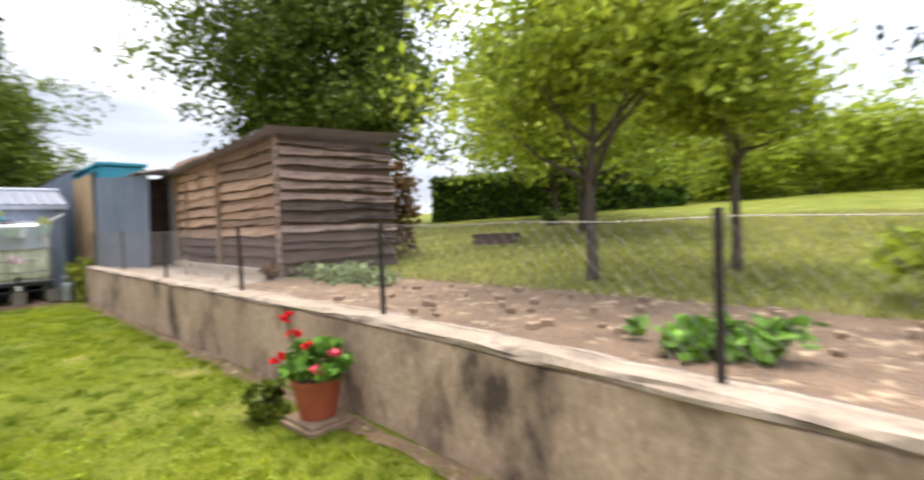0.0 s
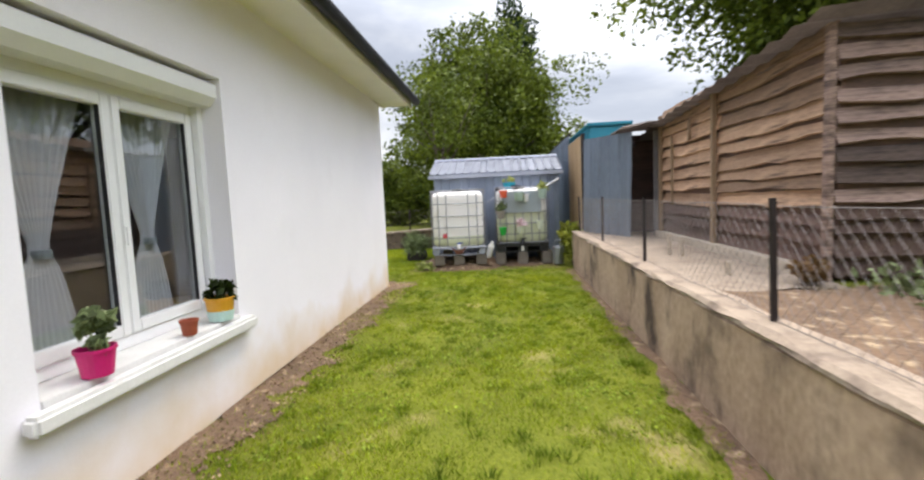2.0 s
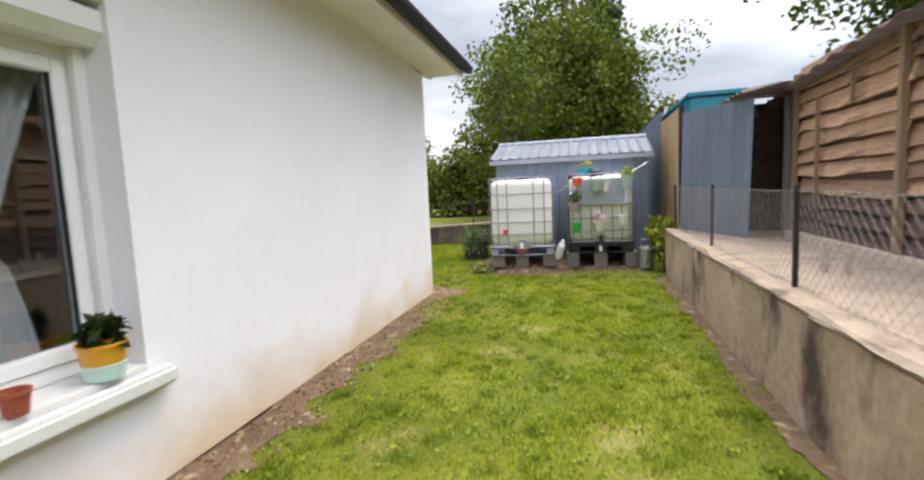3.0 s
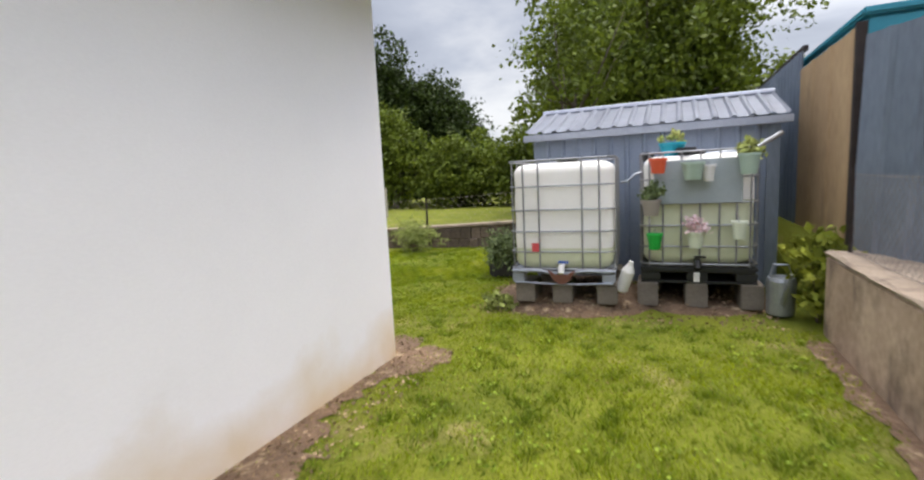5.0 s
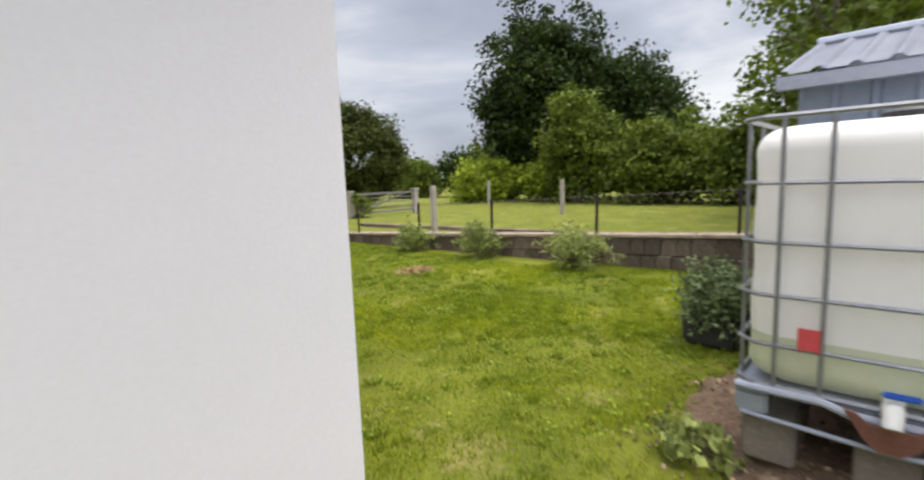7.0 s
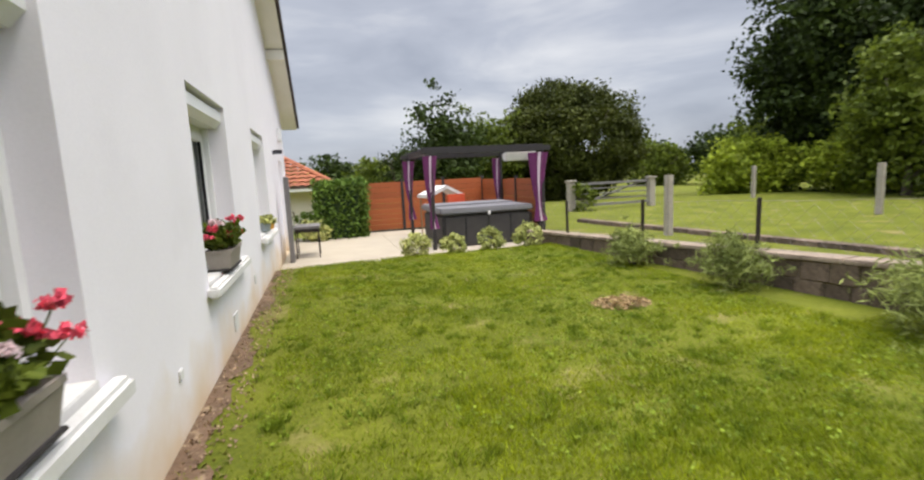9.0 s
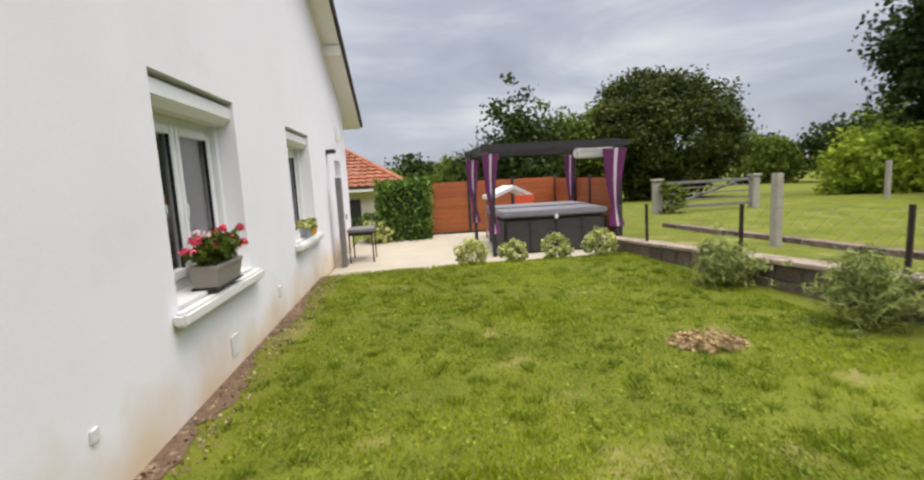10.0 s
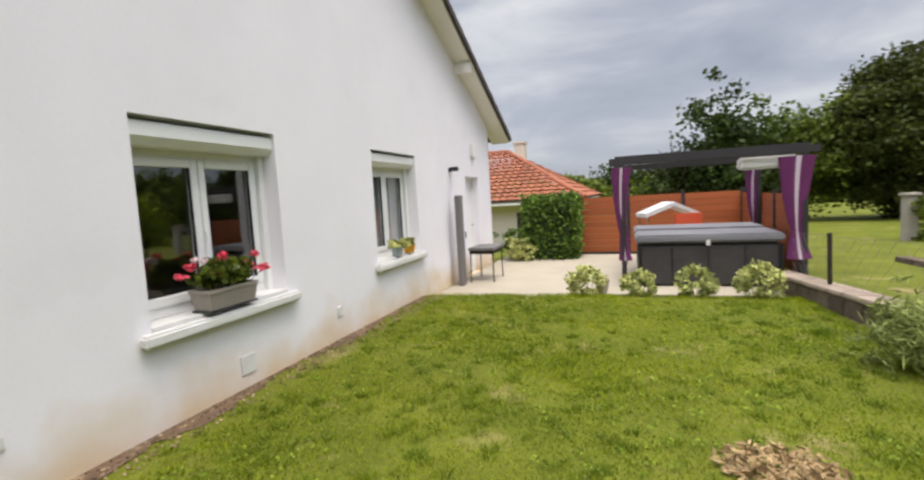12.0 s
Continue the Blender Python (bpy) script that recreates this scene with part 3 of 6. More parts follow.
b = bmesh.new()
grid = {}
for i in range(64):
    for j in range(66):
        x, y = -13.45 + 0.033 * i, 0.02 + 0.05 * j
        h = mound(x, y) + 0.022 * noise.noise(Vector((x * 5, y * 5, 3))) + 0.012 * noise.noise(Vector((x * 17, y * 17, 8))) - 0.025
        if h > -0.05:
            grid[i, j] = b.verts.new((x, y, h))
for i, j in list(grid):
    q = [(i, j), (i + 1, j), (i + 1, j + 1), (i, j + 1)]
    if all(k in grid for k in q):
        b.faces.new([grid[k] for k in q])
tagged(part("soil_patch", b, M_SOIL), "reddish bare soil heaped under the water tanks", "soil", kind="structure")
sheet("garden_bed", [(-6.2, 3.33), (4, 3.0), (4, 4.9), (-2, 5.2), (-4.6, 5.3), (-6.2, 4.5)], flat6, M_SOIL, "dug brown vegetable bed behind the retaining wall", "garden bed", 0.12)
sheet("gravel_yard", [(-12, 3.36), (-6.2, 3.33), (-6.2, 4.3), (-6.8, 4.4), (-12, 4.9)], flat6, M_GRAVEL, "pale dusty yard before the plank shed", "yard", 0.05)

bm = boxed(-12.3, -10.15, -13.2, -8.42, -0.4, -0.075, 0.01)
box(bm, -15.0, -12.3, -13.2, -8.72, -0.4, -0.079)
slab = part("terrace", bm, M_SLAB)
tagged(slab, "pale beige concrete terrace slab", "terrace", kind="structure")

# ---- house ----
R_SLOPE, RIDGE_Y = 0.44, -6.05
EAVE_Z = 2.68


def roof_z(y):
    return EAVE_Z + R_SLOPE * (6.70 - abs(y - RIDGE_Y))


def wall_with_holes(name, along, face, inner, lo, hi, z0, z1, holes, material, label):
    """A wall along 'x' or 'y' of given thickness, cut into blocks round its openings (a0, a1, z0, z1)."""
    cuts = sorted({lo, hi, *[h[0] for h in holes], *[h[1] for h in holes]})
    b = bmesh.new()

    def blk(a0, a1, c0, c1):
        if along == 'x':
            box(b, a0, a1, inner, face, c0, c1)
        else:
            box(b, face, inner, a0, a1, c0, c1)
    for a0, a1 in zip(cuts, cuts[1:]):
        hs = [h for h in holes if h[0] <= a0 + 1e-6 and h[1] >= a1 - 1e-6]
        if not hs:
            blk(a0, a1, z0, z1)
        else:
            h = hs[0]
            if h[2] > z0:
                blk(a0, a1, z0, h[2])
            blk(a0, a1, h[3], z1)
    bmesh.ops.remove_doubles(b, verts=b.verts, dist=0.0005)
    inside = [f for f in b.faces if len([1 for g in b.faces if g is not f and (g.calc_center_median() - f.calc_center_median()).length < 1e-4])]
    bmesh.ops.delete(b, geom=inside, context='FACES_ONLY')
    ob = part(name, b, material)
    return tagged(ob, label, "wall", kind="structure")


WIN_N = [(-5.90, -4.44, 0.57, 2.21)]
WIN_W = [(-2.12, -0.92, 0.66, 2.04), (-5.13, -3.84, 0.66, 2.04), (-8.03, -6.79, 0.66, 2.04), (-11.06, -10.26, -0.10, 1.80)]
wall_with_holes("wall_north", 'x', WALL_N, WALL_N - 0.34, WALL_W + 0.34, 5.0, -0.3, 2.88, WIN_N, M_RENDER, "smooth white rendered house wall under the eaves")
wall_with_holes("wall_west", 'y', WALL_W, WALL_W + 0.34, -11.95, WALL_N, -0.4, 2.62, WIN_W, M_RENDER, "white rendered gable wall with earth-splashed foot")
bm = bmesh.new()
prof = [(WALL_N, 2.62), (WALL_N, roof_z(WALL_N) - 0.122), (RIDGE_Y, roof_z(RIDGE_Y) - 0.122), (-11.95, roof_z(-11.95) - 0.122), (-11.95, 2.62)]
fr = [bm.verts.new((WALL_W, y, z)) for y, z in prof]
bk = [bm.verts.new((WALL_W + 0.34, y, z)) for y, z in prof]
bm.faces.new(fr)
bm.faces.new(bk[::-1])
for i in range(5):
    bm.faces.new((fr[i], bk[i], bk[(i + 1) % 5], fr[(i + 1) % 5]))
tagged(part("wall_gable", bm, M_RENDER), "white rendered gable triangle", "wall", kind="structure")
tagged(part("wall_east", boxed(4.66, 5.0, -11.6, WALL_N - 0.34, -0.5, 2.86), M_RENDER), "white rendered far house wall", "wall", kind="structure")
tagged(part("wall_south", boxed(WALL_W + 0.34, 5.0, -11.95, -11.61, -0.5, 2.86), M_RENDER), "white rendered rear house wall", "wall", kind="structure")
tagged(part("floor", boxed(WALL_W + 0.34, 4.66, -11.6, WALL_N - 0.34, -0.1, 0.0), M_WOOD), "plain indoor floor", "floor", kind="structure")
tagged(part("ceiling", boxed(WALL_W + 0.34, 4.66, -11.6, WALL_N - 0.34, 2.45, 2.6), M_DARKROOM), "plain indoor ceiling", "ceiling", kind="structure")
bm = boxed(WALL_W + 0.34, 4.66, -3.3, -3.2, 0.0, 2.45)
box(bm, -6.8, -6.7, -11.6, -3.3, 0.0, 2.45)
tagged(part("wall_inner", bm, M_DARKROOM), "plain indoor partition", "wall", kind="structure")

# roof with two slopes, soffit, gutter, verge
roof = thing("roof", "low pitched brown tiled roof with pale soffits", "roof", kind="structure")
for sgn, nm in ((1, "north"), (-1, "south")):
    ye = 0.10 if sgn > 0 else RIDGE_Y - 6.62
    b = bmesh.new()
    pts = [(ye, roof_z(ye)), (RIDGE_Y, roof_z(RIDGE_Y)), (RIDGE_Y, roof_z(RIDGE_Y) - 0.07), (ye, roof_z(ye) - 0.07)]
    a = [b.verts.new((-10.47, y, z)) for y, z in pts]
    c = [b.verts.new((5.4, y, z)) for y, z in pts]
    b.faces.new(a)
    b.faces.new(c[::-1])
    for i in range(4):
        b.faces.new((a[i], c[i], c[(i + 1) % 4], a[(i + 1) % 4]))
    part("roof_slope", b, M_ROOF, roof)
    # pale verge soffit below the tiles, beside the gable
    b = bmesh.new()
    yi = RIDGE_Y
    pts = [(ye, roof_z(ye) - 0.074), (yi, roof_z(yi) - 0.074), (yi, roof_z(yi) - 0.12), (ye, roof_z(ye) - 0.12)]
    a = [b.verts.new((-10.445, y, z)) for y, z in pts]
    c = [b.verts.new((WALL_W + 0.1, y, z)) for y, z in pts]
    b.faces.new(a)
    b.faces.new(c[::-1])
    for i in range(4):
        b.faces.new((a[i], c[i], c[(i + 1) % 4], a[(i + 1) % 4]))
    part("verge_soffit", b, M_SOFFIT, roof, "pale painted boarding")
    # verge tiles with a stepped edge
    for k in range(19):
        y0 = ye - sgn * k * 0.35
        y1 = y0 - sgn * 0.37
        z0, z1 = roof_z(y0), roof_z(y1)
        b = bmesh.new()
        vs = []
        for x in (-10.50, -10.25):
            for (yy, zz) in ((y0, z0 + 0.035), (y1, z1 + 0.012), (y1, z1 - 0.10), (y0, z0 - 0.09)):
                vs.append(b.verts.new((x if zz > 0 else x, yy, zz)))
        b.faces.new(vs[0:4])
        b.faces.new(vs[4:8][::-1])
        for i in range(4):
            b.faces.new((vs[i], vs[4 + i], vs[4 + (i + 1) % 4], vs[(i + 1) % 4]))
        b.faces.ensure_lookup_table()
        for v in vs[4:]:
            v.co.z += 0.0
        for v in (vs[6], vs[7]):
            v.co.z += 0.07
        part("verge_tile", b, M_ROOF, roof)
for y in (-8.35, -10.0, -3.8, -2.1, RIDGE_Y):
    part("purlin", boxed(-10.44, WALL_W + 0.05, y - 0.05, y + 0.05, roof_z(y) - 0.30, roof_z(y) - 0.125, 0.006), M_SOFFIT, roof, "white painted beam end")
part("eave_soffit", boxed(-10.44, 5.3, WALL_N, 0.515, 2.83, 2.855), M_SOFFIT, roof, "pale boarded eave soffit")
part("fascia", boxed(-10.44, 5.3, 0.515, 0.537, 2.79, 2.94), M_SOFFIT, roof)
b = bmesh.new()
seg = 8
ring = lambda x: [b.verts.new((x, 0.605 + 0.066 * math.cos(math.pi * (1 + k / seg)), 2.91 + 0.075 * math.sin(math.pi * (1 + k / seg)))) for k in range(seg + 1)]
r0, r1 = ring(-10.48), ring(5.4)
for k in range(seg):
    b.faces.new((r0[k], r0[k + 1], r1[k + 1], r1[k]))
bmesh.ops.solidify(b, geom=list(b.faces), thickness=0.006)
part("gutter", b, M_GUTTER, roof, "dark half-round zinc gutter")
part("eave_kick", boxed(-10.50, 5.4, 0.102, 0.62, 2.945, 2.985, 0.006), M_ROOF, roof, "flared row of brown eave tiles")


def window(name, m, w, h, label, open_in=False):
    """A two-leaf plastic window in its opening, with a roller-shutter box and a sill. The local x runs along the wall, y out of it, z up; the origin is the opening's lower left corner on the wall's face."""
    t = thing(name, label, "window", m, kind="structure")
    d = -0.20                      # face of the frame behind the wall face
    f = bmesh.new()
    box(f, 0, 0.06, d - 0.07, d, 0.03, h, 0.004)
    box(f, w - 0.06, w, d - 0.07, d, 0.03, h, 0.004)
    box(f, 0.06, w - 0.06, d - 0.07, d, 0.03, 0.10, 0.004)
    box(f, 0.06, w - 0.06, d - 0.07, d, h - 0.24, h - 0.17, 0.004)
    part("window_frame", f, M_WHITE, t)
    inner = w - 0.12
    for i in range(2):
        x0 = 0.06 + i * inner / 2
        x1 = x0 + inner / 2
        s = bmesh.new()
        z0, z1, k = 0.10, h - 0.24, 0.065
        box(s, x0 + 0.003, x0 + k, d - 0.05, d + 0.012, z0, z1, 0.006)
        box(s, x1 - k, x1 - 0.003, d - 0.05, d + 0.012, z0, z1, 0.006)
        box(s, x0 + k, x1 - k, d - 0.05, d + 0.012, z0, z0 + k, 0.006)
        box(s, x0 + k, x1 - k, d - 0.05, d + 0.012, z1 - k, z1, 0.006)
        sash = part("sash", s, M_WHITE, t)
        pane = part("pane", boxed(x0 + k - 0.004, x1 - k + 0.004, d - 0.03, d - 0.022, z0 + k - 0.004, z1 - k + 0.004), M_GLASS, t, "clear reflecting glass pane")
        pane.visible_shadow = False
        b2 = bmesh.new()
        box(b2, x0 + k, x0 + k + 0.006, d - 0.02, d + 0.004, z0 + k, z1 - k)
        box(b2, x1 - k - 0.006, x1 - k, d - 0.02, d + 0.004, z0 + k, z1 - k)
        part("seal", b2, M_BLACK, t)
    # shutter box with a chamfered lower edge
    b2 = bmesh.new()
    pr = [(d + 0.002, h - 0.03), (d + 0.15, h - 0.03), (d + 0.17, h - 0.045), (d + 0.17, h - 0.13), (d + 0.12, h - 0.185), (d + 0.002, h - 0.185)]
    a = [b2.verts.new((0.002, y, z)) for y, z in pr]
    c = [b2.verts.new((w - 0.002, y, z)) for y, z in pr]
    b2.faces.new(a)
    b2.faces.new(c[::-1])
    for i in range(6):
        b2.faces.new((a[i], c[i], c[(i + 1) % 6], a[(i + 1) % 6]))
    part("shutter_box", b2, M_WHITE, t, "white roller-shutter box")
    g = bmesh.new()
    box(g, 0.002, 0.05, d + 0.002, d + 0.05, 0.03, h - 0.187)
    box(g, w - 0.05, w - 0.002, d + 0.002, d + 0.05, 0.03, h - 0.187)
    part("shutter_rail", g, M_WHITE, t)
    sl = bmesh.new()
    box(sl, -0.10, w + 0.10, 0.003, 0.085, -0.085, 0.0, 0.018)
    box(sl, 0.001, w - 0.001, d - 0.05, 0.01, -0.07, 0.028, 0.004)
    part("window_sill", sl, M_SILL, t, "thick pale painted sill")
    tube(hb := bmesh.new(), [(w / 2, d + 0.012, 0.10 + h * 0.36), (w / 2, d + 0.04, 0.10 + h * 0.36), (w / 2, d + 0.04, 0.10 + h * 0.30)], 0.008, 6)
    part("window_handle", hb, M_WHITE, t)
    return t


def tied_curtain(m, w, h, tie):
    """A sheer curtain gathered by a band at the height tie."""
    t = thing("curtain", "sheer white net curtain gathered by a band", "curtain", m, "net curtains")
    b = bmesh.new()
    nu, nv = 40, 24
    g = []
    for j in range(nv + 1):
        z = h * j / nv
        if z > tie:
            k = ((z - tie) / (h - tie))
            half = w / 2 * (0.12 + 0.88 * k ** 1.15)
        else:
            k = (tie - z) / tie
            half = w / 2 * (0.12 + 0.42 * k ** 0.5)
        g.append([b.verts.new((half * (2 * i / nu - 1), 0.018 * math.sin(i * 1.5) * (0.5 + 0.5 * min(1, half / w * 2)) - 0.02, z)) for i in range(nu + 1)])
    for a, c in zip(g, g[1:]):
        for i in range(nu):
            b.faces.new((a[i], a[i + 1], c[i + 1], c[i]))
    part("cloth", b, M_SHEER, t, smooth=True)
    part("tie_band", turned([(w * 0.065, -0.02), (w * 0.07, 0), (w * 0.065, 0.02)], 12, pose(0, -0.01, tie)), M_SHEETGREY, t)
    return t


def flat_curtain(m, w, h):
    t = thing("curtain", "pale net curtain hanging straight behind glass", "curtain", m, "net curtains")
    b = bmesh.new()
    n = 60
    lo = [b.verts.new((w * i / n, 0.02 * math.sin(i * 1.3), 0)) for i in range(n + 1)]
    hi = [b.verts.new((w * i / n, 0.015 * math.sin(i * 1.3 + 0.4), h)) for i in range(n + 1)]
    for i in range(n):
        b.faces.new((lo[i], lo[i + 1], hi[i + 1], hi[i]))
    part("cloth", b, M_SHEER, t, smooth=True)
    return t


# local x runs along the wall, y out of it


def placed_window(name, origin, rz, w, h, label):
    return window(name, Matrix.Translation(origin) @ pose(0, 0, 0, 0, 0, rz), w, h, label)


placed_window("window_1", (-5.90, WALL_N, 0.57), 0, 1.46, 1.64, "white two-leaf window with a shutter box and net curtains")
for i, (y0, y1, z0, z1) in enumerate(WIN_W[:3]):
    placed_window("window_%d" % (i + 2), (WALL_W, y0, z0), 90, y1 - y0, z1 - z0, "white two-leaf window with a raised roller shutter")
for cx in (-5.52, -4.82):
    tied_curtain(pose(cx, WALL_N - 0.31, 0.66), 0.66, 1.32, 0.50)
flat_curtain(pose(WALL_W + 0.32, -7.98, 0.72, 0, 0, 90), 1.1, 1.10)

door = thing("door_1", "plain white house door set back in its opening", "door", pose(WALL_W + 0.15, -11.06, -0.10), kind="structure")
part("door_leaf", boxed(0.0, 0.05, 0.05, 0.75, 0.02, 1.86, 0.005), M_WHITE, door)
b = bmesh.new()
box(b, -0.01, 0.07, 0.001, 0.048, 0, 1.90)
box(b, -0.01, 0.07, 0.752, 0.80, 0, 1.90)
box(b, -0.01, 0.07, 0.048, 0.752, 1.862, 1.90)
part("door_frame", b, M_WHITE, door)
part("door_handle", tube(bmesh.new(), [(0, 0.12, 0.95), (-0.05, 0.12, 0.95), (-0.05, 0.22, 0.95)], 0.009, 6), M_CAGE, door)

lamp = thing("wall_lamp", "small dark outdoor spotlight on the white wall", "lamp", pose(WALL_W, -9.42, 1.88))
part("wall_plate", boxed(-0.02, 0.0, -0.04, 0.04, -0.04, 0.04, 0.004), M_BLACK, lamp)
part("lamp_head", boxed(-0.16, -0.02, -0.055, 0.055, -0.02, 0.05, 0.012), M_BLACK, lamp)
vent = thing("wall_box", "small white alarm box high on the wall", "box", pose(WALL_W, -10.73, 2.31))
part("box_body", boxed(-0.08, 0.0, -0.11, 0.11, -0.14, 0.14, 0.02), M_WHITE, vent)
for y, z, s in ((-4.6, 0.19, 0.075), (-5.9, 0.30, 0.05), (-3.0, 0.35, 0.03)):
    v = thing("wall_vent", "small pale cement patch of a wall vent", "vent", pose(WALL_W, y, z))
    part("vent_cover", boxed(-0.012, 0.0, -s, s, -s, s, 0.004), M_SILL, v)

# ---- retaining wall with its fence ----
rwall = thing("retaining_wall", "stained grey-brown concrete retaining wall with pale cap", "wall", kind="structure")


def rw_front(x):
    return 3.14 if x < -3 else 3.14 - 0.075 * (x + 3)


def rough_slab(x0, x1, off0, off1, z0, z1, step, amp, material, name, parent):
    b = bmesh.new()
    n = int((x1 - x0) / step)
    ringsl = []
    for i in range(n + 1):
        x = x0 + (x1 - x0) * i / n
        f = rw_front(x)
        w = lambda s: amp * noise.noise(Vector((x * 3.1, s, 1.7)))
        prof = [(f + off0 + w(1), z0), (f + off0 + w(2), (z0 + z1) / 2), (f + off0 + w(3), z1 - 0.015 + w(4)), (f + off0 + 0.02 + w(5), z1 + w(6)), (f + off1, z1 + w(7)), (f + off1, z0)]
        ringsl.append([b.verts.new((x, py, pz)) for py, pz in prof])
    for a, c in zip(ringsl, ringsl[1:]):
        for k in range(6):
            b.faces.new((a[k], a[(k + 1) % 6], c[(k + 1) % 6], c[k]))
    b.faces.new(ringsl[0])
    b.faces.new(ringsl[-1][::-1])
    return part(name, b, material, parent)


rough_slab(-11.5, 6, 0.0, 0.205, -0.2, 0.625, 0.12, 0.014, M_CONCRETE, "wall_body", rwall)
rough_slab(-11.52, 6, -0.008, 0.20, 0.627, 0.665, 0.07, 0.022, M_CAP, "wall_cap", rwall)


def link_fence(label, a, b, h, posts, mesh_size, wire, post_r, material, base=0.0, square=True):
    """Posts and diamond mesh between two ground points."""
    a, b = Vector(a), Vector(b)
    t = thing("wire_fence", label, "fence")
    d = b - a
    L = d.length
    d.normalize()
    for s in posts:
        p = a + d * s
        bb = bmesh.new()
        box(bb, -post_r, post_r, -post_r, post_r, -0.02, h + 0.03, 0.003)
        ob = part("post", bb, material, t)
        ob.location = p
        ob.rotation_euler = (random.uniform(-0.03, 0.03), random.uniform(-0.03, 0.03), math.atan2(d.y, d.x))
    bb = bmesh.new()
    for sgn in (1, -1):
        s = -h
        while s < L:
            s0, s1 = max(0, s), min(L, s + h)
            if sgn > 0:
                q0, q1 = (s0, s0 - s), (s1, s1 - s)
            else:
                q0, q1 = (s0, h - (s0 - s)), (s1, h - (s1 - s))
            n = 3
            pts = []
            for i in range(n + 1):
                u = q0[0] + (q1[0] - q0[0]) * i / n
                v = q0[1] + (q1[1] - q0[1]) * i / n
                pts.append(a + d * u + Vector((0, 0, base + v)) + Vector((-d.y, d.x, 0)) * (0.012 * math.sin(u * 2.2)))
            tube(bb, pts, wire, 3)
            s += mesh_size * 1.414
    part("wire_mesh", bb, M_WIRE, t, "thin galvanised diamond mesh")
    bb = bmesh.new()
    for hh in (0.02, h):
        tube(bb, [a + d * (L * i / 12) + Vector((0, 0, base + hh - (0.012 * (i % 2)))) for i in range(13)], wire * 1.5, 4)
    part("tension_wire", bb, M_WIRE, t)
    return t


link_fence("rusty posts with sagging diamond wire along the wall", (-11.45, 3.27, 0.665), (-2.9, 3.27, 0.665), 0.58, [0, 2.02, 4.02, 6.25, 8.4], 0.055, 0.0012, 0.014, M_IRON)
link_fence("rusty posts with sagging diamond wire along the wall", (-2.9, 3.27, 0.665), (3.0, 2.85, 0.665), 0.58, [1.9, 4.2], 0.055, 0.0012, 0.014, M_IRON)

# ---- plank shed behind the wall ----
cabin = thing("plank_shed", "tall rough plank shed with dark and golden boards", "shed", pose(-6.50, 4.35, 0.60, 0, 0, -1.0))
CL, CD = 4.05, 1.85                # length to the west, depth to the north


def rough_plank(L, h, th, seedv, ends=0.0):
    """A waney-edged board along local x with its lower edge at z = 0."""
    b = bmesh.new()
    n = 9
    rr = random.Random(seedv)
    rings_ = []
    for i in range(n + 1):
        x = L * i / n
        lo = rr.uniform(-0.012, 0.012) - 0.012 * math.sin(i * 0.8 + seedv)
        hi = h + rr.uniform(-0.010, 0.010)
        y = rr.uniform(-0.004, 0.004)
        rings_.append([b.verts.new((x, y, lo)), b.verts.new((x, y + 0.012, hi)), b.verts.new((x, y + th, hi)), b.verts.new((x, y + th, lo))])
    for a, c in zip(rings_, rings_[1:]):
        for k in range(4):
            b.faces.new((a[k], a[(k + 1) % 4], c[(k + 1) % 4], c[k]))
    b.faces.new(rings_[0])
    b.faces.new(rings_[-1][::-1])
    return b


rr = random.Random(5)
for bay, (xa, xb) in enumerate(((-2.05, -0.06), (-CL, -2.02))):
    z = 0.10
    while z < 1.80 + 0.0:
        h = rr.uniform(0.11, 0.19)
        dark = z < 0.52
        ob = part("plank", rough_plank(xb - xa + rr.uniform(-0.03, 0.05), h - 0.012, 0.026, rr.randint(0, 9999)), M_PLANK_D if dark and z < 0.45 else M_PLANK_S, cabin)
        ob.location = (xa, -0.005 - 0.012 * (bay == 1) - rr.uniform(0, 0.012), z)
        ob.rotation_euler = (rr.uniform(-0.30, -0.16), rr.uniform(-0.016, 0.016), 0)
        z += h
z = 0.04
while z < 1.86:
    h = rr.uniform(0.105, 0.165)
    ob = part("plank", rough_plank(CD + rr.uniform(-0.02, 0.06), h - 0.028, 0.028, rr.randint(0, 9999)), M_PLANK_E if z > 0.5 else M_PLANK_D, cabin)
    ob.rotation_euler = (rr.uniform(-0.36, -0.2), rr.uniform(-0.025, 0.025), math.pi / 2)
    ob.location = (0.045, 0.0, z)
    z += h
# dark backing behind the planks, so that their gaps look shaded
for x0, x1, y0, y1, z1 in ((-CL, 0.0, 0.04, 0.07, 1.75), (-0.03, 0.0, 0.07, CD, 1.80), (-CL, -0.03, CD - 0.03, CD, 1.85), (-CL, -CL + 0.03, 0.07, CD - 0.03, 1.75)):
    part("shed_lining", boxed(x0, x1, y0, y1, 0.02, z1), M_PLANK_D, cabin, "dark backing that puts shade into the plank gaps")
for x, y in ((0.0, -0.06), (-2.04, -0.06), (-CL, -0.06)):
    part("corner_post", boxed(x - 0.03, x + 0.035, y, y + 0.05, -0.02, 1.86, 0.005), M_WOOD if x else M_PLANK_E, cabin)
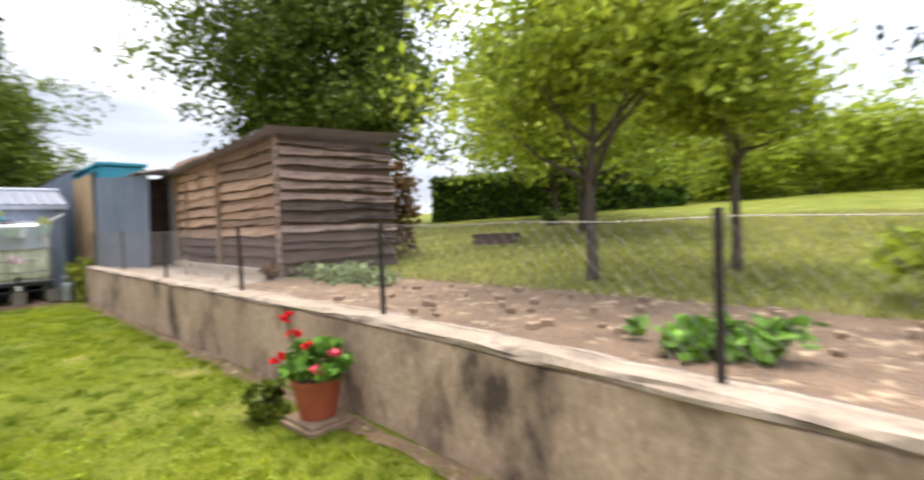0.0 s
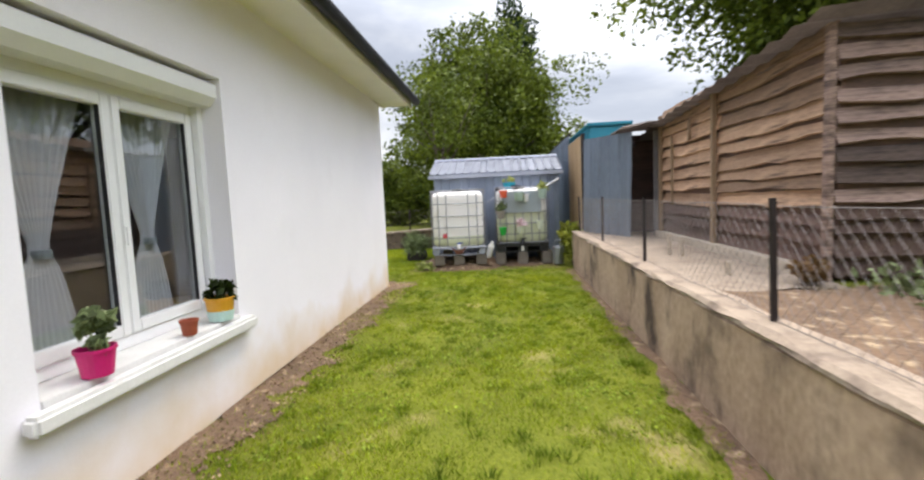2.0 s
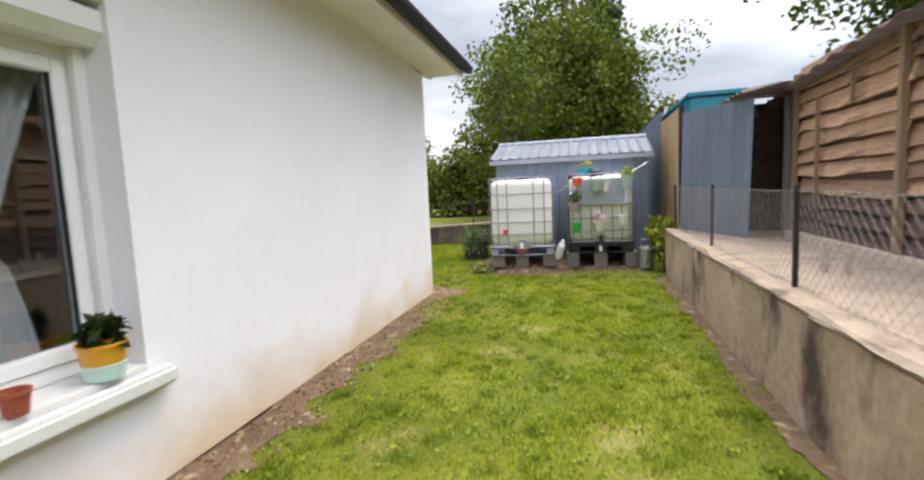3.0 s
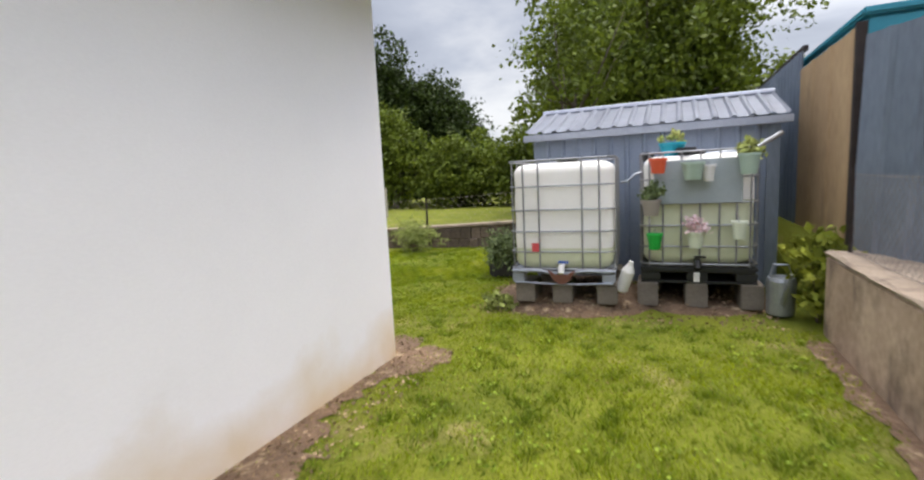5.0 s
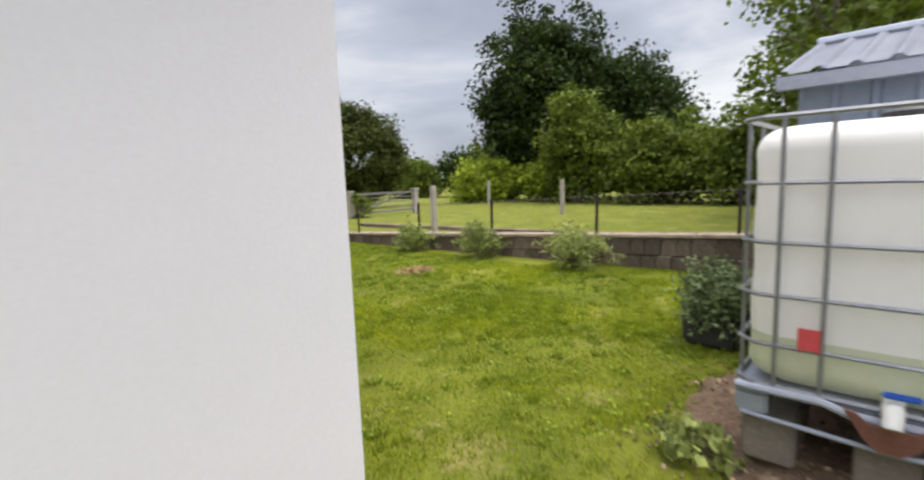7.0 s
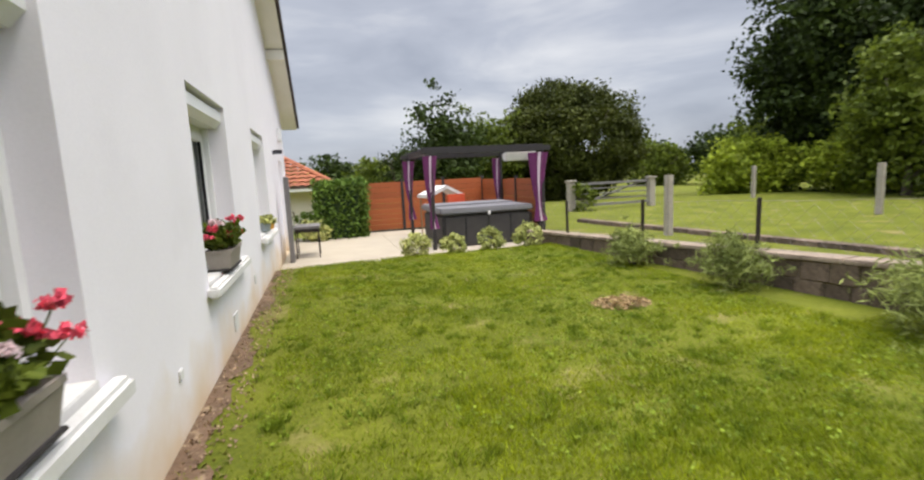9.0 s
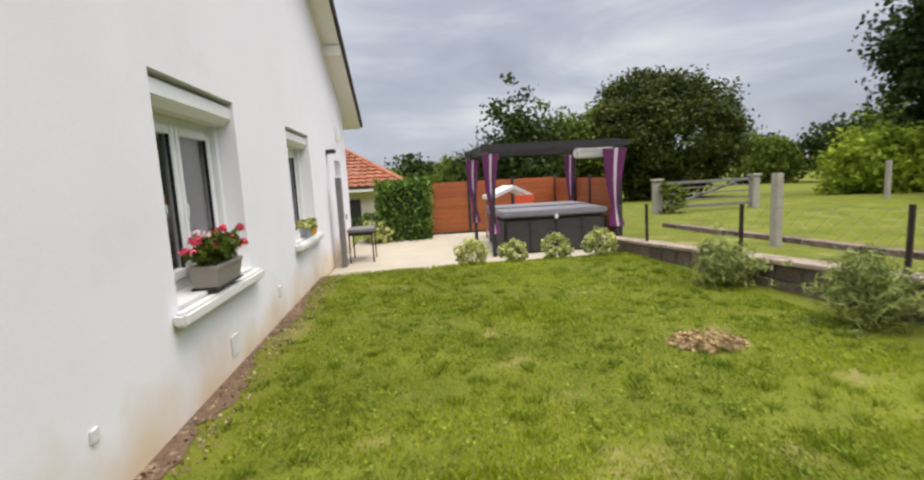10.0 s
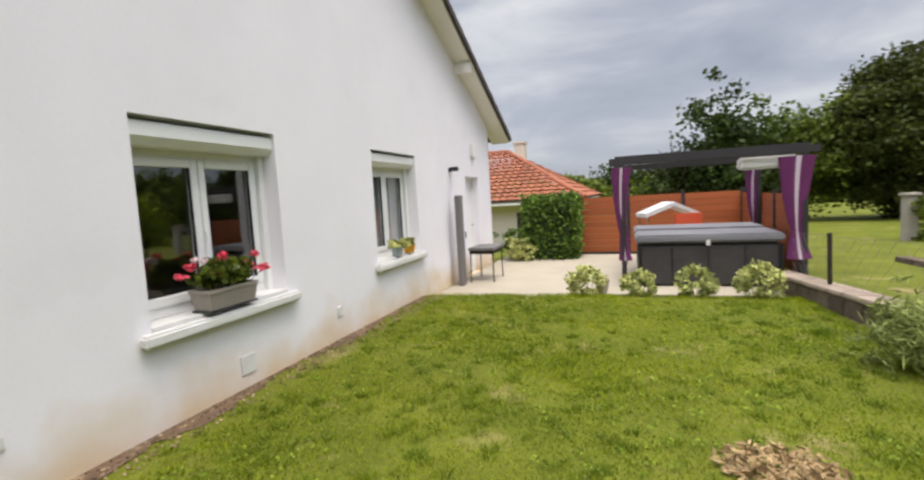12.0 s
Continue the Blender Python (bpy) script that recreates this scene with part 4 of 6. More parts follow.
part("batten", boxed(-3.44, -3.40, -0.075, -0.045, 0.52, 1.5, 0.004), M_WOOD, cabin)
part("batten", boxed(-2.75, -2.71, -0.075, -0.045, 1.35, 1.62, 0.004), M_WOOD, cabin)
part("footing", boxed(-CL - 0.1, 0.0, -0.10, 0.02, -0.1, 0.095, 0.01), M_CREAMSTONE, cabin, "pale concrete footing")
# wavy sheet roof, rising to the east, overhanging the yard
b = bmesh.new()
nx, ny = 60, 3
gr = []
for j in range(ny + 1):
    y = -0.22 + (CD + 0.4) * j / ny
    gr.append([])
    for i in range(nx + 1):
        x = -CL - 0.75 + (CL + 0.95) * i / nx
        z = 1.70 + 0.05 * (x + CL) + 0.055 * y + 0.02 * math.sin(i * 1.6) + 0.02 * noise.noise(Vector((x, y * 2, 4)))
        if x < -CL:
            z -= 0.10 * (-CL - x)
        gr[-1].append(b.verts.new((x, y, z)))
for a, c in zip(gr, gr[1:]):
    for i in range(nx):
        b.faces.new((a[i], a[i + 1], c[i + 1], c[i]))
bmesh.ops.solidify(b, geom=list(b.faces), thickness=0.018)
part("sheet_roof", b, M_ROOFSHEET, cabin, "rippled dull sheet roof")
b = bmesh.new()
gr = []
for j in range(5):
    y = -0.62 + 1.6 * j / 4
    gr.append([b.verts.new((-CL - 1.05 + 1.2 * i / 24, y, 1.78 - 0.06 * (y < -0.5) + 0.018 * math.sin(i * 1.5) + 0.03 * noise.noise(Vector((i * 0.3, y * 2, 9))))) for i in range(25)])
for a, c in zip(gr, gr[1:]):
    for i in range(24):
        b.faces.new((a[i], a[i + 1], c[i + 1], c[i]))
bmesh.ops.solidify(b, geom=list(b.faces), thickness=0.015)
part("porch_sheet", b, M_ROOFSHEET, cabin, "sagging dull sheet over the shed's entrance")
# three dark sheets added for the deep shade of the entrance and lean-to
part("dark_door", boxed(-CL - 0.80, -CL - 0.42, 0.10, 0.14, -0.02, 1.72, 0.004), M_PLANK_D, cabin, "dark board standing for the shade in the doorway")
part("lean_to_back", boxed(-CL - 5.0, -CL - 0.01, 0.95, 0.99, -0.05, 1.80), M_PLANK_D, cabin, "dark sheet standing for the shade in the lean-to")
part("porch_side", boxed(-CL - 1.02, -CL - 0.98, -0.40, 0.94, -0.05, 1.70), M_PLANK_D, cabin, "dark sheet adding shade at the entrance's side")
part("door_board", boxed(-CL - 0.38, -CL - 0.10, -0.03, 0.0, -0.02, 1.15, 0.004), M_WOOD, cabin, "pale upright board")
part("prop_post", boxed(-CL - 0.16, -CL - 0.10, -0.10, -0.04, -0.02, 1.66, 0.004), M_GREYPLANK, cabin)
for x, y, h in ((-8.3, 3.78, 0.24), (-8.15, 3.86, 0.18), (-6.9, 3.8, 0.12)):
    s = thing("concrete_stake", "thin pale concrete stake in the yard", "stake", pose(x, y, 0.60))
    part("stake_body", boxed(-0.022, 0.022, -0.02, 0.02, -0.02, h, 0.006), M_CREAMSTONE, s)


def corrugated(L, h, pitch, depth, material, parent, name, m):
    """A ribbed sheet with a back of its own: narrow ribs stand proud towards -y."""
    b = bmesh.new()
    xs = []
    x = 0.0
    while x < L - 1e-6:
        for f, d in ((0.0, 0), (0.70, 0), (0.78, 1), (0.92, 1)):
            if x + f * pitch < L:
                xs.append((x + f * pitch, -depth * d))
        x += pitch
    xs.append((L, 0))
    rows_ = []
    for k in (0.0, 0.006):
        rows_.append([[b.verts.new((px, py + k, pz)) for px, py in xs] for pz in (0, h)])
    for lo_, hi_ in rows_:
        for q in range(len(xs) - 1):
            b.faces.new((lo_[q], lo_[q + 1], hi_[q + 1], hi_[q]))
    for q in range(len(xs) - 1):
        for e in (0, 1):
            b.faces.new((rows_[0][e][q], rows_[0][e][q + 1], rows_[1][e][q + 1], rows_[1][e][q]))
    ob = part(name, b, material, parent)
    ob.matrix_basis = m
    return ob


# sheet-metal leaf, tan panel and dark boundary sheets in a row
pan = thing("metal_panel", "upright blue-grey sheet metal panel beside the shed", "panel", pose(-12.05, 3.42, 0.40, 0, 2.5, 20))
corrugated(1.50, 1.92, 0.30, 0.03, M_BLUEGREY, pan, "sheet", Matrix.Identity(4))
part("rail", boxed(0, 1.50, 0.036, 0.07, 1.7, 1.76), M_IRON, pan)
pan = thing("tan_panel", "rust-stained tan metal panel of the boundary", "panel", pose(-14.1, 3.44, -0.05))
corrugated(1.95, 2.48, 0.65, 0.012, M_TAN, pan, "sheet", Matrix.Identity(4))
part("edge_post", boxed(1.95, 2.01, -0.02, 0.05, 0, 2.5), M_IRON, pan)
pan = thing("boundary_sheet", "dark blue-grey corrugated boundary sheets", "panel", pose(-20.0, 3.46, -0.05))
corrugated(5.9, 2.7, 0.2, 0.03, M_BLUEGREY, pan, "sheet", Matrix.Identity(4))
part("top_rail", boxed(0, 5.9, 0.0, 0.05, 2.70, 2.76), M_IRON, pan)
box_c = thing("teal_container", "teal painted steel container behind the boundary", "container", pose(-16.2, 3.70, 0.35))
part("container_body", boxed(0, 3.3, 0, 0.85, 0, 2.32, 0.03), M_TEAL, box_c)
part("container_roof", boxed(-0.03, 3.33, -0.03, 0.88, 2.322, 2.40, 0.02), M_TEAL, box_c)
for i in range(13):
    part("rib", boxed(0.1 + i * 0.25, 0.2 + i * 0.25, -0.025, -0.002, 0.1, 2.28), M_TEAL, box_c)

# ---- grey garden shed ----
gs = thing("garden_shed", "grey profiled steel garden shed with pale ribbed roof", "shed", pose(-13.15, 0.45, 0.0))
corrugated(2.62, 1.86, 0.19, 0.022, M_SHED, gs, "wall", pose(0, 0, 0, 0, 0, 90))
corrugated(1.9, 1.86, 0.19, 0.022, M_SHED, gs, "wall", pose(-1.9, 0, 0))
corrugated(1.9, 1.86, 0.19, 0.022, M_SHED, gs, "wall", pose(0, 2.62, 0, 0, 0, 180))
for y in (0.02, 2.585):
    b = bmesh.new()
    a = [b.verts.new((x, y, z)) for x, z in ((-1.85, 1.84), (-0.03, 1.84), (-0.95, 2.14))]
    c = [b.verts.new((x, y + 0.015, z)) for x, z in ((-1.85, 1.84), (-0.03, 1.84), (-0.95, 2.14))]
    b.faces.new(a)
    b.faces.new(c[::-1])
    for k in range(3):
        b.faces.new((a[k], c[k], c[(k + 1) % 3], a[(k + 1) % 3]))
    part("gable_infill", b, M_SHED, gs)
for sgn in (0, 1):
    b = bmesh.new()
    n = 112
    lo, hi = [], []
    for i in range(n + 1):
        y = -0.10 + 2.82 * i / n
        z = 0.022 if i % 7 in (0, 1) else 0.0
        xe, ze = (0.10, 1.86) if sgn == 0 else (-2.0, 1.86)
        lo.append(b.verts.new((xe, y, ze + z)))
        hi.append(b.verts.new((-0.95, y, 2.20 + z)))
    for i in range(n):
        b.faces.new((lo[i], lo[i + 1], hi[i + 1], hi[i]))
    bmesh.ops.solidify(b, geom=list(b.faces), thickness=0.004)
    part("roof_sheet", b, M_SHEDROOF, gs, "pale ribbed metal roofing")
part("eave_trim", boxed(0.06, 0.115, -0.12, 2.74, 1.765, 1.845, 0.004), M_SHEDROOF, gs)
part("ridge_cap", tube(bmesh.new(), [(-0.95, -0.11, 2.21), (-0.95, 2.73, 2.21)], 0.045, 8), M_SHEDROOF, gs)
part("corner_trim", boxed(0.026, 0.04, 2.52, 2.64, 0, 1.76), M_BLUEGREY, gs)

# ---- water tanks ----


def cage_tank(m, label, plastic_pallet):
    """An intermediate bulk container: bottle, tube cage, pallet and valve. Front is +x; width along y."""
    t = thing("water_tank", label, "water tank", m, "caged water tanks")
    W, D, H = 1.0, 1.2, 1.08
    z0 = 0.16 if plastic_pallet else 0.13
    c = 0.022
    level = z0 + (0.62 if plastic_pallet else 0.22)
    zb, zt, rz, rc = z0 + 0.012, z0 + H - 0.03, 0.10, 0.13
    turn = [math.pi / 2 * k / 6 for k in range(7)]
    prof = [(rz - rz * math.sin(a), zb + rz - rz * math.cos(a)) for a in turn]
    prof += [(0.006 * math.sin(9.5 * (z - z0)) ** 2, z) for z in sorted([level, level + 0.002] + [zb + rz + (zt - zb - 2 * rz) * k / 14 for k in range(1, 14)])]
    prof += [(rz - rz * math.cos(a), zt - rz + rz * math.sin(a)) for a in turn]
    b = bmesh.new()
    loops_ = []
    for inset, z in prof:
        x0, x1, y0, y1 = -D + c + inset, -c - inset, c + inset, W - c - inset
        ring_ = []
        for cx, cy, a0 in ((x1 - rc, y1 - rc, 0), (x0 + rc, y1 - rc, 90), (x0 + rc, y0 + rc, 180), (x1 - rc, y0 + rc, 270)):
            ring_ += [b.verts.new((cx + rc * math.cos(radians(a0 + 15 * k)), cy + rc * math.sin(radians(a0 + 15 * k)), z)) for k in range(7)]
        loops_.append(ring_)
    for lo_, hi_ in zip(loops_, loops_[1:]):
        for k in range(28):
            f = b.faces.new((lo_[k], lo_[(k + 1) % 28], hi_[(k + 1) % 28], hi_[k]))
            f.material_index = 1 if hi_[k].co.z <= level + 0.0015 else 0
            f.smooth = True
    b.faces.new(loops_[0][::-1]).material_index = 1
    b.faces.new(loops_[-1])
    part("bottle", b, [M_TANK, M_TANKLOW], t, "cloudy white plastic bottle with greenish water below")
    part("filler_cap", turned([(0.11, 0), (0.11, 0.05), (0.09, 0.06)], 16, pose(-D / 2, W / 2, z0 + H - 0.03)), M_BLACK, t)
    r = 0.0085
    for k, zz in enumerate((0.02, 0.19, 0.39, 0.60, 0.83, H)):
        z = z0 + zz
        c = 0.07
        pts = [(-c, 0, z), (-D + c, 0, z), (-D, c, z), (-D, W - c, z), (-D + c, W, z), (-c, W, z), (0, W - c, z), (0, c, z), (-c, 0, z)]
        part("cage_ring", tube(bmesh.new(), pts, r * (1.3 if k in (0, 5) else 1.0), 6), M_CAGE, t)
    for y in (0.14, 0.29, 0.70, 0.86) if not plastic_pallet else (0.08, 0.2, 0.36, 0.52, 0.68, 0.82, 0.93):
        part("cage_bar", tube(bmesh.new(), [(0.004, y, z0), (0.004, y, z0 + H)], r, 6), M_CAGE, t)
        part("cage_bar", tube(bmesh.new(), [(-D - 0.004, y, z0), (-D - 0.004, y, z0 + H)], r, 6), M_CAGE, t)
    for x in (-0.15, -0.4, -0.65, -0.9, -1.08):
        for y in (-0.004, W + 0.004):
            part("cage_bar", tube(bmesh.new(), [(x, y, z0), (x, y, z0 + H)], r, 6), M_CAGE, t)
    if plastic_pallet:
        part("pallet_deck", boxed(-D, 0.02, 0.0, W, z0 - 0.06, z0 + 0.008, 0.02), M_BLACK, t, "black moulded plastic deck")
        for y in (0.0, W / 2 - 0.09, W - 0.18):
            part("pallet_foot", boxed(-D + 0.01, 0.012, y, y + 0.18, 0.02, z0 - 0.061, 0.012), M_BLACK, t, "black plastic foot")
        part("pallet_skid", boxed(-D, 0.016, 0.0, W, 0.0, 0.019, 0.004), M_BLACK, t)
    else:
        rim = [(0.012, 0.01, z0 + 0.004), (0.012, 0.30, z0 + 0.004), (0.016, 0.38, z0 - 0.018), (0.016, 0.60, z0 - 0.018), (0.012, 0.68, z0 + 0.004), (0.012, W - 0.01, z0 + 0.004)]
        part("pallet_rail", tube(bmesh.new(), rim, 0.016, 8), M_SHEDROOF, t, "bent galvanised front rail")
        part("pallet_deck", boxed(-D, -0.006, 0.0, W, z0 - 0.016, z0 + 0.008, 0.006), M_SHEDROOF, t, "galvanised steel deck")
        for y in (0.005, W - 0.125):
            for x in (-0.115, -D + 0.005):
                part("pallet_foot", boxed(x, x + 0.12, y, y + 0.12, 0.012, z0 - 0.017, 0.014), M_SHEDROOF, t, "dented galvanised corner foot")
        for y in (0.03, W - 0.05):
            part("pallet_skid", boxed(-D + 0.01, 0.0, y, y + 0.02, 0.0, 0.0115), M_SHEDROOF, t)
        part("pallet_skid", tube(bmesh.new(), [(0.006, 0.03, 0.018), (0.012, W / 2, 0.0), (0.006, W - 0.03, 0.018)], 0.010, 6), M_SHEDROOF, t)
    v = part("outlet_valve", tube(bmesh.new(), [(-0.06, W / 2, z0 + 0.055), (0.05, W / 2, z0 + 0.04), (0.078, W / 2, z0 - 0.01)], [0.032, 0.032, 0.028], 10), M_BLACK if plastic_pallet else M_CLOTH, t)
    part("valve_lever", boxed(0.03, 0.055, W / 2 - 0.035, W / 2 + 0.075, z0 + 0.085, z0 + 0.108, 0.008), M_BLACK if plastic_pallet else M_BLUE, v)
    return t


tank1 = cage_tank(pose(-11.63, 0.57, 0.28, 0, 0, 4), "white caged water tank on concrete blocks", False)
tank2 = cage_tank(pose(-12.02, 1.77, 0.26, 0, 0, 1.5), "caged water tank hung with plant pots", True)
part("grey_board", boxed(0.016, 0.026, 0.12, 0.86, 0.76, 1.16, 0.002), M_SHEETGREY, tank2, "grey sheet tied to the cage")
part("label_tag", boxed(0.015, 0.02, 0.215, 0.285, 0.325, 0.41, 0.001), M_REDTAG, tank1, "small red label")
b = bmesh.new()
prof = [(0.365, 0.145), (0.395, 0.10), (0.43, 0.045), (0.47, 0.015), (0.53, 0.015), (0.57, 0.045), (0.605, 0.10), (0.635, 0.145), (0.60, 0.138), (0.565, 0.105), (0.435, 0.105), (0.40, 0.138)]
fr = [b.verts.new((0.052, y, z)) for y, z in prof]
bk = [b.verts.new((0.036, y, z)) for y, z in prof]
b.faces.new(fr)
b.faces.new(bk[::-1])
for k in range(len(prof)):
    b.faces.new((fr[k], bk[k], bk[(k + 1) % len(prof)], fr[(k + 1) % len(prof)]))
part("valve_guard", b, M_RUST, tank1, "rusty cupped valve guard plate")
part("label_card", boxed(0.09, 0.094, 0.465, 0.515, 0.03, 0.12), M_CLOTH, tank2, "white tag")


def cement_block(x, y, rz, foot, h, w=0.2):
    t = thing("concrete_block", "hollow grey concrete block under a tank", "block", pose(x, y, foot, 0, 0, rz), "blocks under the tanks")
    part("block_body", boxed(-0.2, 0.2, -w / 2, w / 2, -0.03, h, 0.012), M_BLOCK, t)


for k, (x, y) in enumerate(((-11.86, 0.68), (-11.87, 1.05), (-11.90, 1.47), (-12.6, 0.75), (-12.65, 1.45))):
    cement_block(x, y, 4, 0.115, 0.165, 0.19)
for x, y in ((-12.18, 1.83), (-12.2, 2.26), (-12.2, 2.72), (-12.9, 1.85), (-12.9, 2.7)):
    cement_block(x, y, 2, 0.055, 0.205, 0.19)


def hanging_pot(y, z, r, h, material, label, plant=None, n=260, x=-11.98):
    t = thing("plant_pot", label, "plant pot", pose(x + r, y, z), "pots hung on the tank cage")
    pot(t, "pot_body", r, r * 0.72, h, material)
    part("hook", tube(bmesh.new(), [(-r + 0.01, 0, h - 0.02), (-r - 0.005, 0, h + 0.03), (-r - 0.03, 0, h + 0.03)], 0.004, 4), M_CAGE, t)
    part("soil", turned([(0.01, h - 0.032), (r * 0.89, h - 0.03), (r * 0.89, h - 0.028), (0.01, h - 0.02)], 14), M_SOIL, t)
    if plant is not None:
        p = clump_points((0, 0, h + 0.05), (r * 1.1, r * 1.1, 0.09), 16, n // 16, 0.03)
        raw_mesh("plant", leaf_quads(p, 0.03), 4, plant, t)
    return t


hanging_pot(1.93, 1.31, 0.075, 0.14, M_ORANGEPOT, "orange-red plastic pot hung on the tank cage")
hanging_pot(2.22, 1.24, 0.095, 0.16, M_SAGEPOT, "sage green plastic pot hung on the tank cage")
hanging_pot(2.66, 1.27, 0.085, 0.18, M_SAGEPOT, "pale sage pot with a silvery plant", L_SILVER)
hanging_pot(1.87, 0.92, 0.085, 0.15, M_TAUPE, "dull brown hanging pot with a grey plant", L_SAGE)
hanging_pot(1.90, 0.60, 0.068, 0.15, M_GREENPOT, "bright green plastic pot on the tank cage")
hanging_pot(2.25, 0.62, 0.075, 0.15, M_PALEPOT, "cream pot with a fading pink plant", M_WHITEPETAL)
hanging_pot(2.60, 0.70, 0.065, 0.16, M_PALEPOT, "pale lemon plastic pot on the tank cage")
hanging_pot(2.35, 1.22, 0.055, 0.15, M_CLOTH, "white plastic cup pot on the tank cage")
t = thing("plant_pot", "turquoise plastic pot on top of the tank", "plant pot", pose(-12.3, 2.05, 1.43))
pot(t, "pot_body", 0.12, 0.085, 0.17, M_TEALPOT)
raw_mesh("plant", leaf_quads(clump_points((0, 0, 0.2), (0.09, 0.09, 0.06), 14, 14, 0.02), 0.025), 4, L_SILVER, t)
t = thing("plant_pot", "black plastic bowl on top of the tank", "plant pot", pose(-12.18, 2.17, 1.43))
pot(t, "pot_body", 0.085, 0.05, 0.11, M_BLACK)
t = thing("plant_pot", "small dark pot on top of the tank", "plant pot", pose(-12.25, 1.83, 1.43))
pot(t, "pot_body", 0.06, 0.05, 0.09, M_BLACK)
t = thing("drain_pipe", "grey pipe leading from the shed gutter to the tank", "pipe")
part("pipe", tube(bmesh.new(), [(-13.0, 3.08, 1.66), (-12.5, 2.78, 1.50), (-12.35, 2.35, 1.46)], 0.025, 8), M_ZINC, t)
t = thing("hose", "grey hose linking the two tanks", "hose")
part("hose_body", tube(bmesh.new(), [(-11.98, 1.60, 1.24), (-11.96, 1.66, 1.25), (-11.98, 1.72, 1.31), (-12.02, 1.78, 1.33)], 0.013, 6), M_ZINC, t)
t = thing("watering_can", "grey zinc watering can standing by the tank", "watering can", pose(-11.95, 2.93, 0.03))
part("can_body", turned([(0.105, 0.0), (0.11, 0.01), (0.115, 0.30), (0.105, 0.33), (0.09, 0.33), (0.085, 0.31)], 20), M_ZINC, t)
part("handle", tube(bmesh.new(), [(0, -0.09, 0.32), (0, -0.06, 0.44), (0, 0.05, 0.44), (0, 0.09, 0.32)], 0.009, 6), M_ZINC, t)
part("spout", tube(bmesh.new(), [(0.09, 0.0, 0.1), (0.2, 0.02, 0.3), (0.24, 0.03, 0.40)], [0.025, 0.018, 0.014], 8), M_ZINC, t)
t = thing("plastic_bottle", "cloudy white canister hung between the tanks", "bottle", pose(-11.84, 1.60, 0.20, -14, 16, 20))
part("bottle_body", turned([(0.045, 0), (0.06, 0.02), (0.06, 0.22), (0.03, 0.28), (0.02, 0.32)], 14), M_CLOTH, t)
bush("yellow-green bush at the end of the retaining wall", (-11.85, 3.20, 0.0), (0.30, 0.24, 0.42), leaf_mat("laurel_leaf", (0.36, 0.36, 0.05), (0.13, 0.17, 0.025)), 900, 0.06)
t = thing("planter", "dark planter with a clipped grey-green shrub", "planter", pose(-13.35, -0.05, 0.0))
part("planter_box", boxed(-0.24, 0.24, -0.19, 0.19, 0.0, 0.20, 0.03), M_SPA, t)
p = clump_points((0, 0, 0.34), (0.36, 0.29, 0.22), 190, 24, 0.05)
raw_mesh("foliage", leaf_quads(p, 0.026), 4, L_SAGE, t)
bush("weeds at the corner of the tank", (-11.62, 0.42, 0.0), (0.16, 0.2, 0.09), L_LAVENDER, 420, 0.035)

# ---- pots on the sills and by the wall ----
t = thing("flower_pot", "terracotta pot of red geraniums on a stone", "flower pot", pose(-3.28, 2.90, 0.06))
pot(t, "pot_body", 0.155, 0.115, 0.25, M_TERRACOTTA, rim=0.016)
part("soil", turned([(0.02, 0.21), (0.135, 0.215), (0.135, 0.22), (0.02, 0.225)], 14), M_SOIL, t)
p = clump_points((0.02, 0, 0.35), (0.19, 0.19, 0.13), 60, 12, 0.03)
raw_mesh("leaves", leaf_quads(p, 0.055, longer=1.1), 4, M_LEAF, t)
for k, (x, y, z, s) in enumerate(((-0.14, -0.10, 0.62, 0.045), (-0.19, -0.04, 0.50, 0.045), (-0.17, -0.16, 0.36, 0.05), (0.02, -0.06, 0.45, 0.03), (0.15, -0.1, 0.33, 0.035), (0.19, 0.02, 0.42, 0.03))):
    part("stem", tube(bmesh.new(), [(x * 0.2, y * 0.2, 0.22), (x * 0.8, y * 0.8, z * 0.75), (x, y, z)], 0.004, 4), M_LEAF, t)
    p = clump_points((x, y, z), (s, s, s * 0.8), 10, 9, 0.010)
    raw_mesh("blossom", leaf_quads(p, 0.026, longer=1.0), 4, M_RED if k < 4 else M_PINK, t, "bright red blossom head" if k < 4 else "salmon blossom head")
t = thing("flat_stone", "flat brown stone under the flower pot", "stone", pose(-3.28, 2.88, 0.0))
part("stone_body", boxed(-0.19, 0.19, -0.15, 0.17, -0.02, 0.058, 0.025), M_CLOD, t)
bush("low dark green plant beside the flower pot", (-3.62, 2.72, 0.0), (0.17, 0.15, 0.13), L_MID, 420, 0.05, name="plant", category="plant")


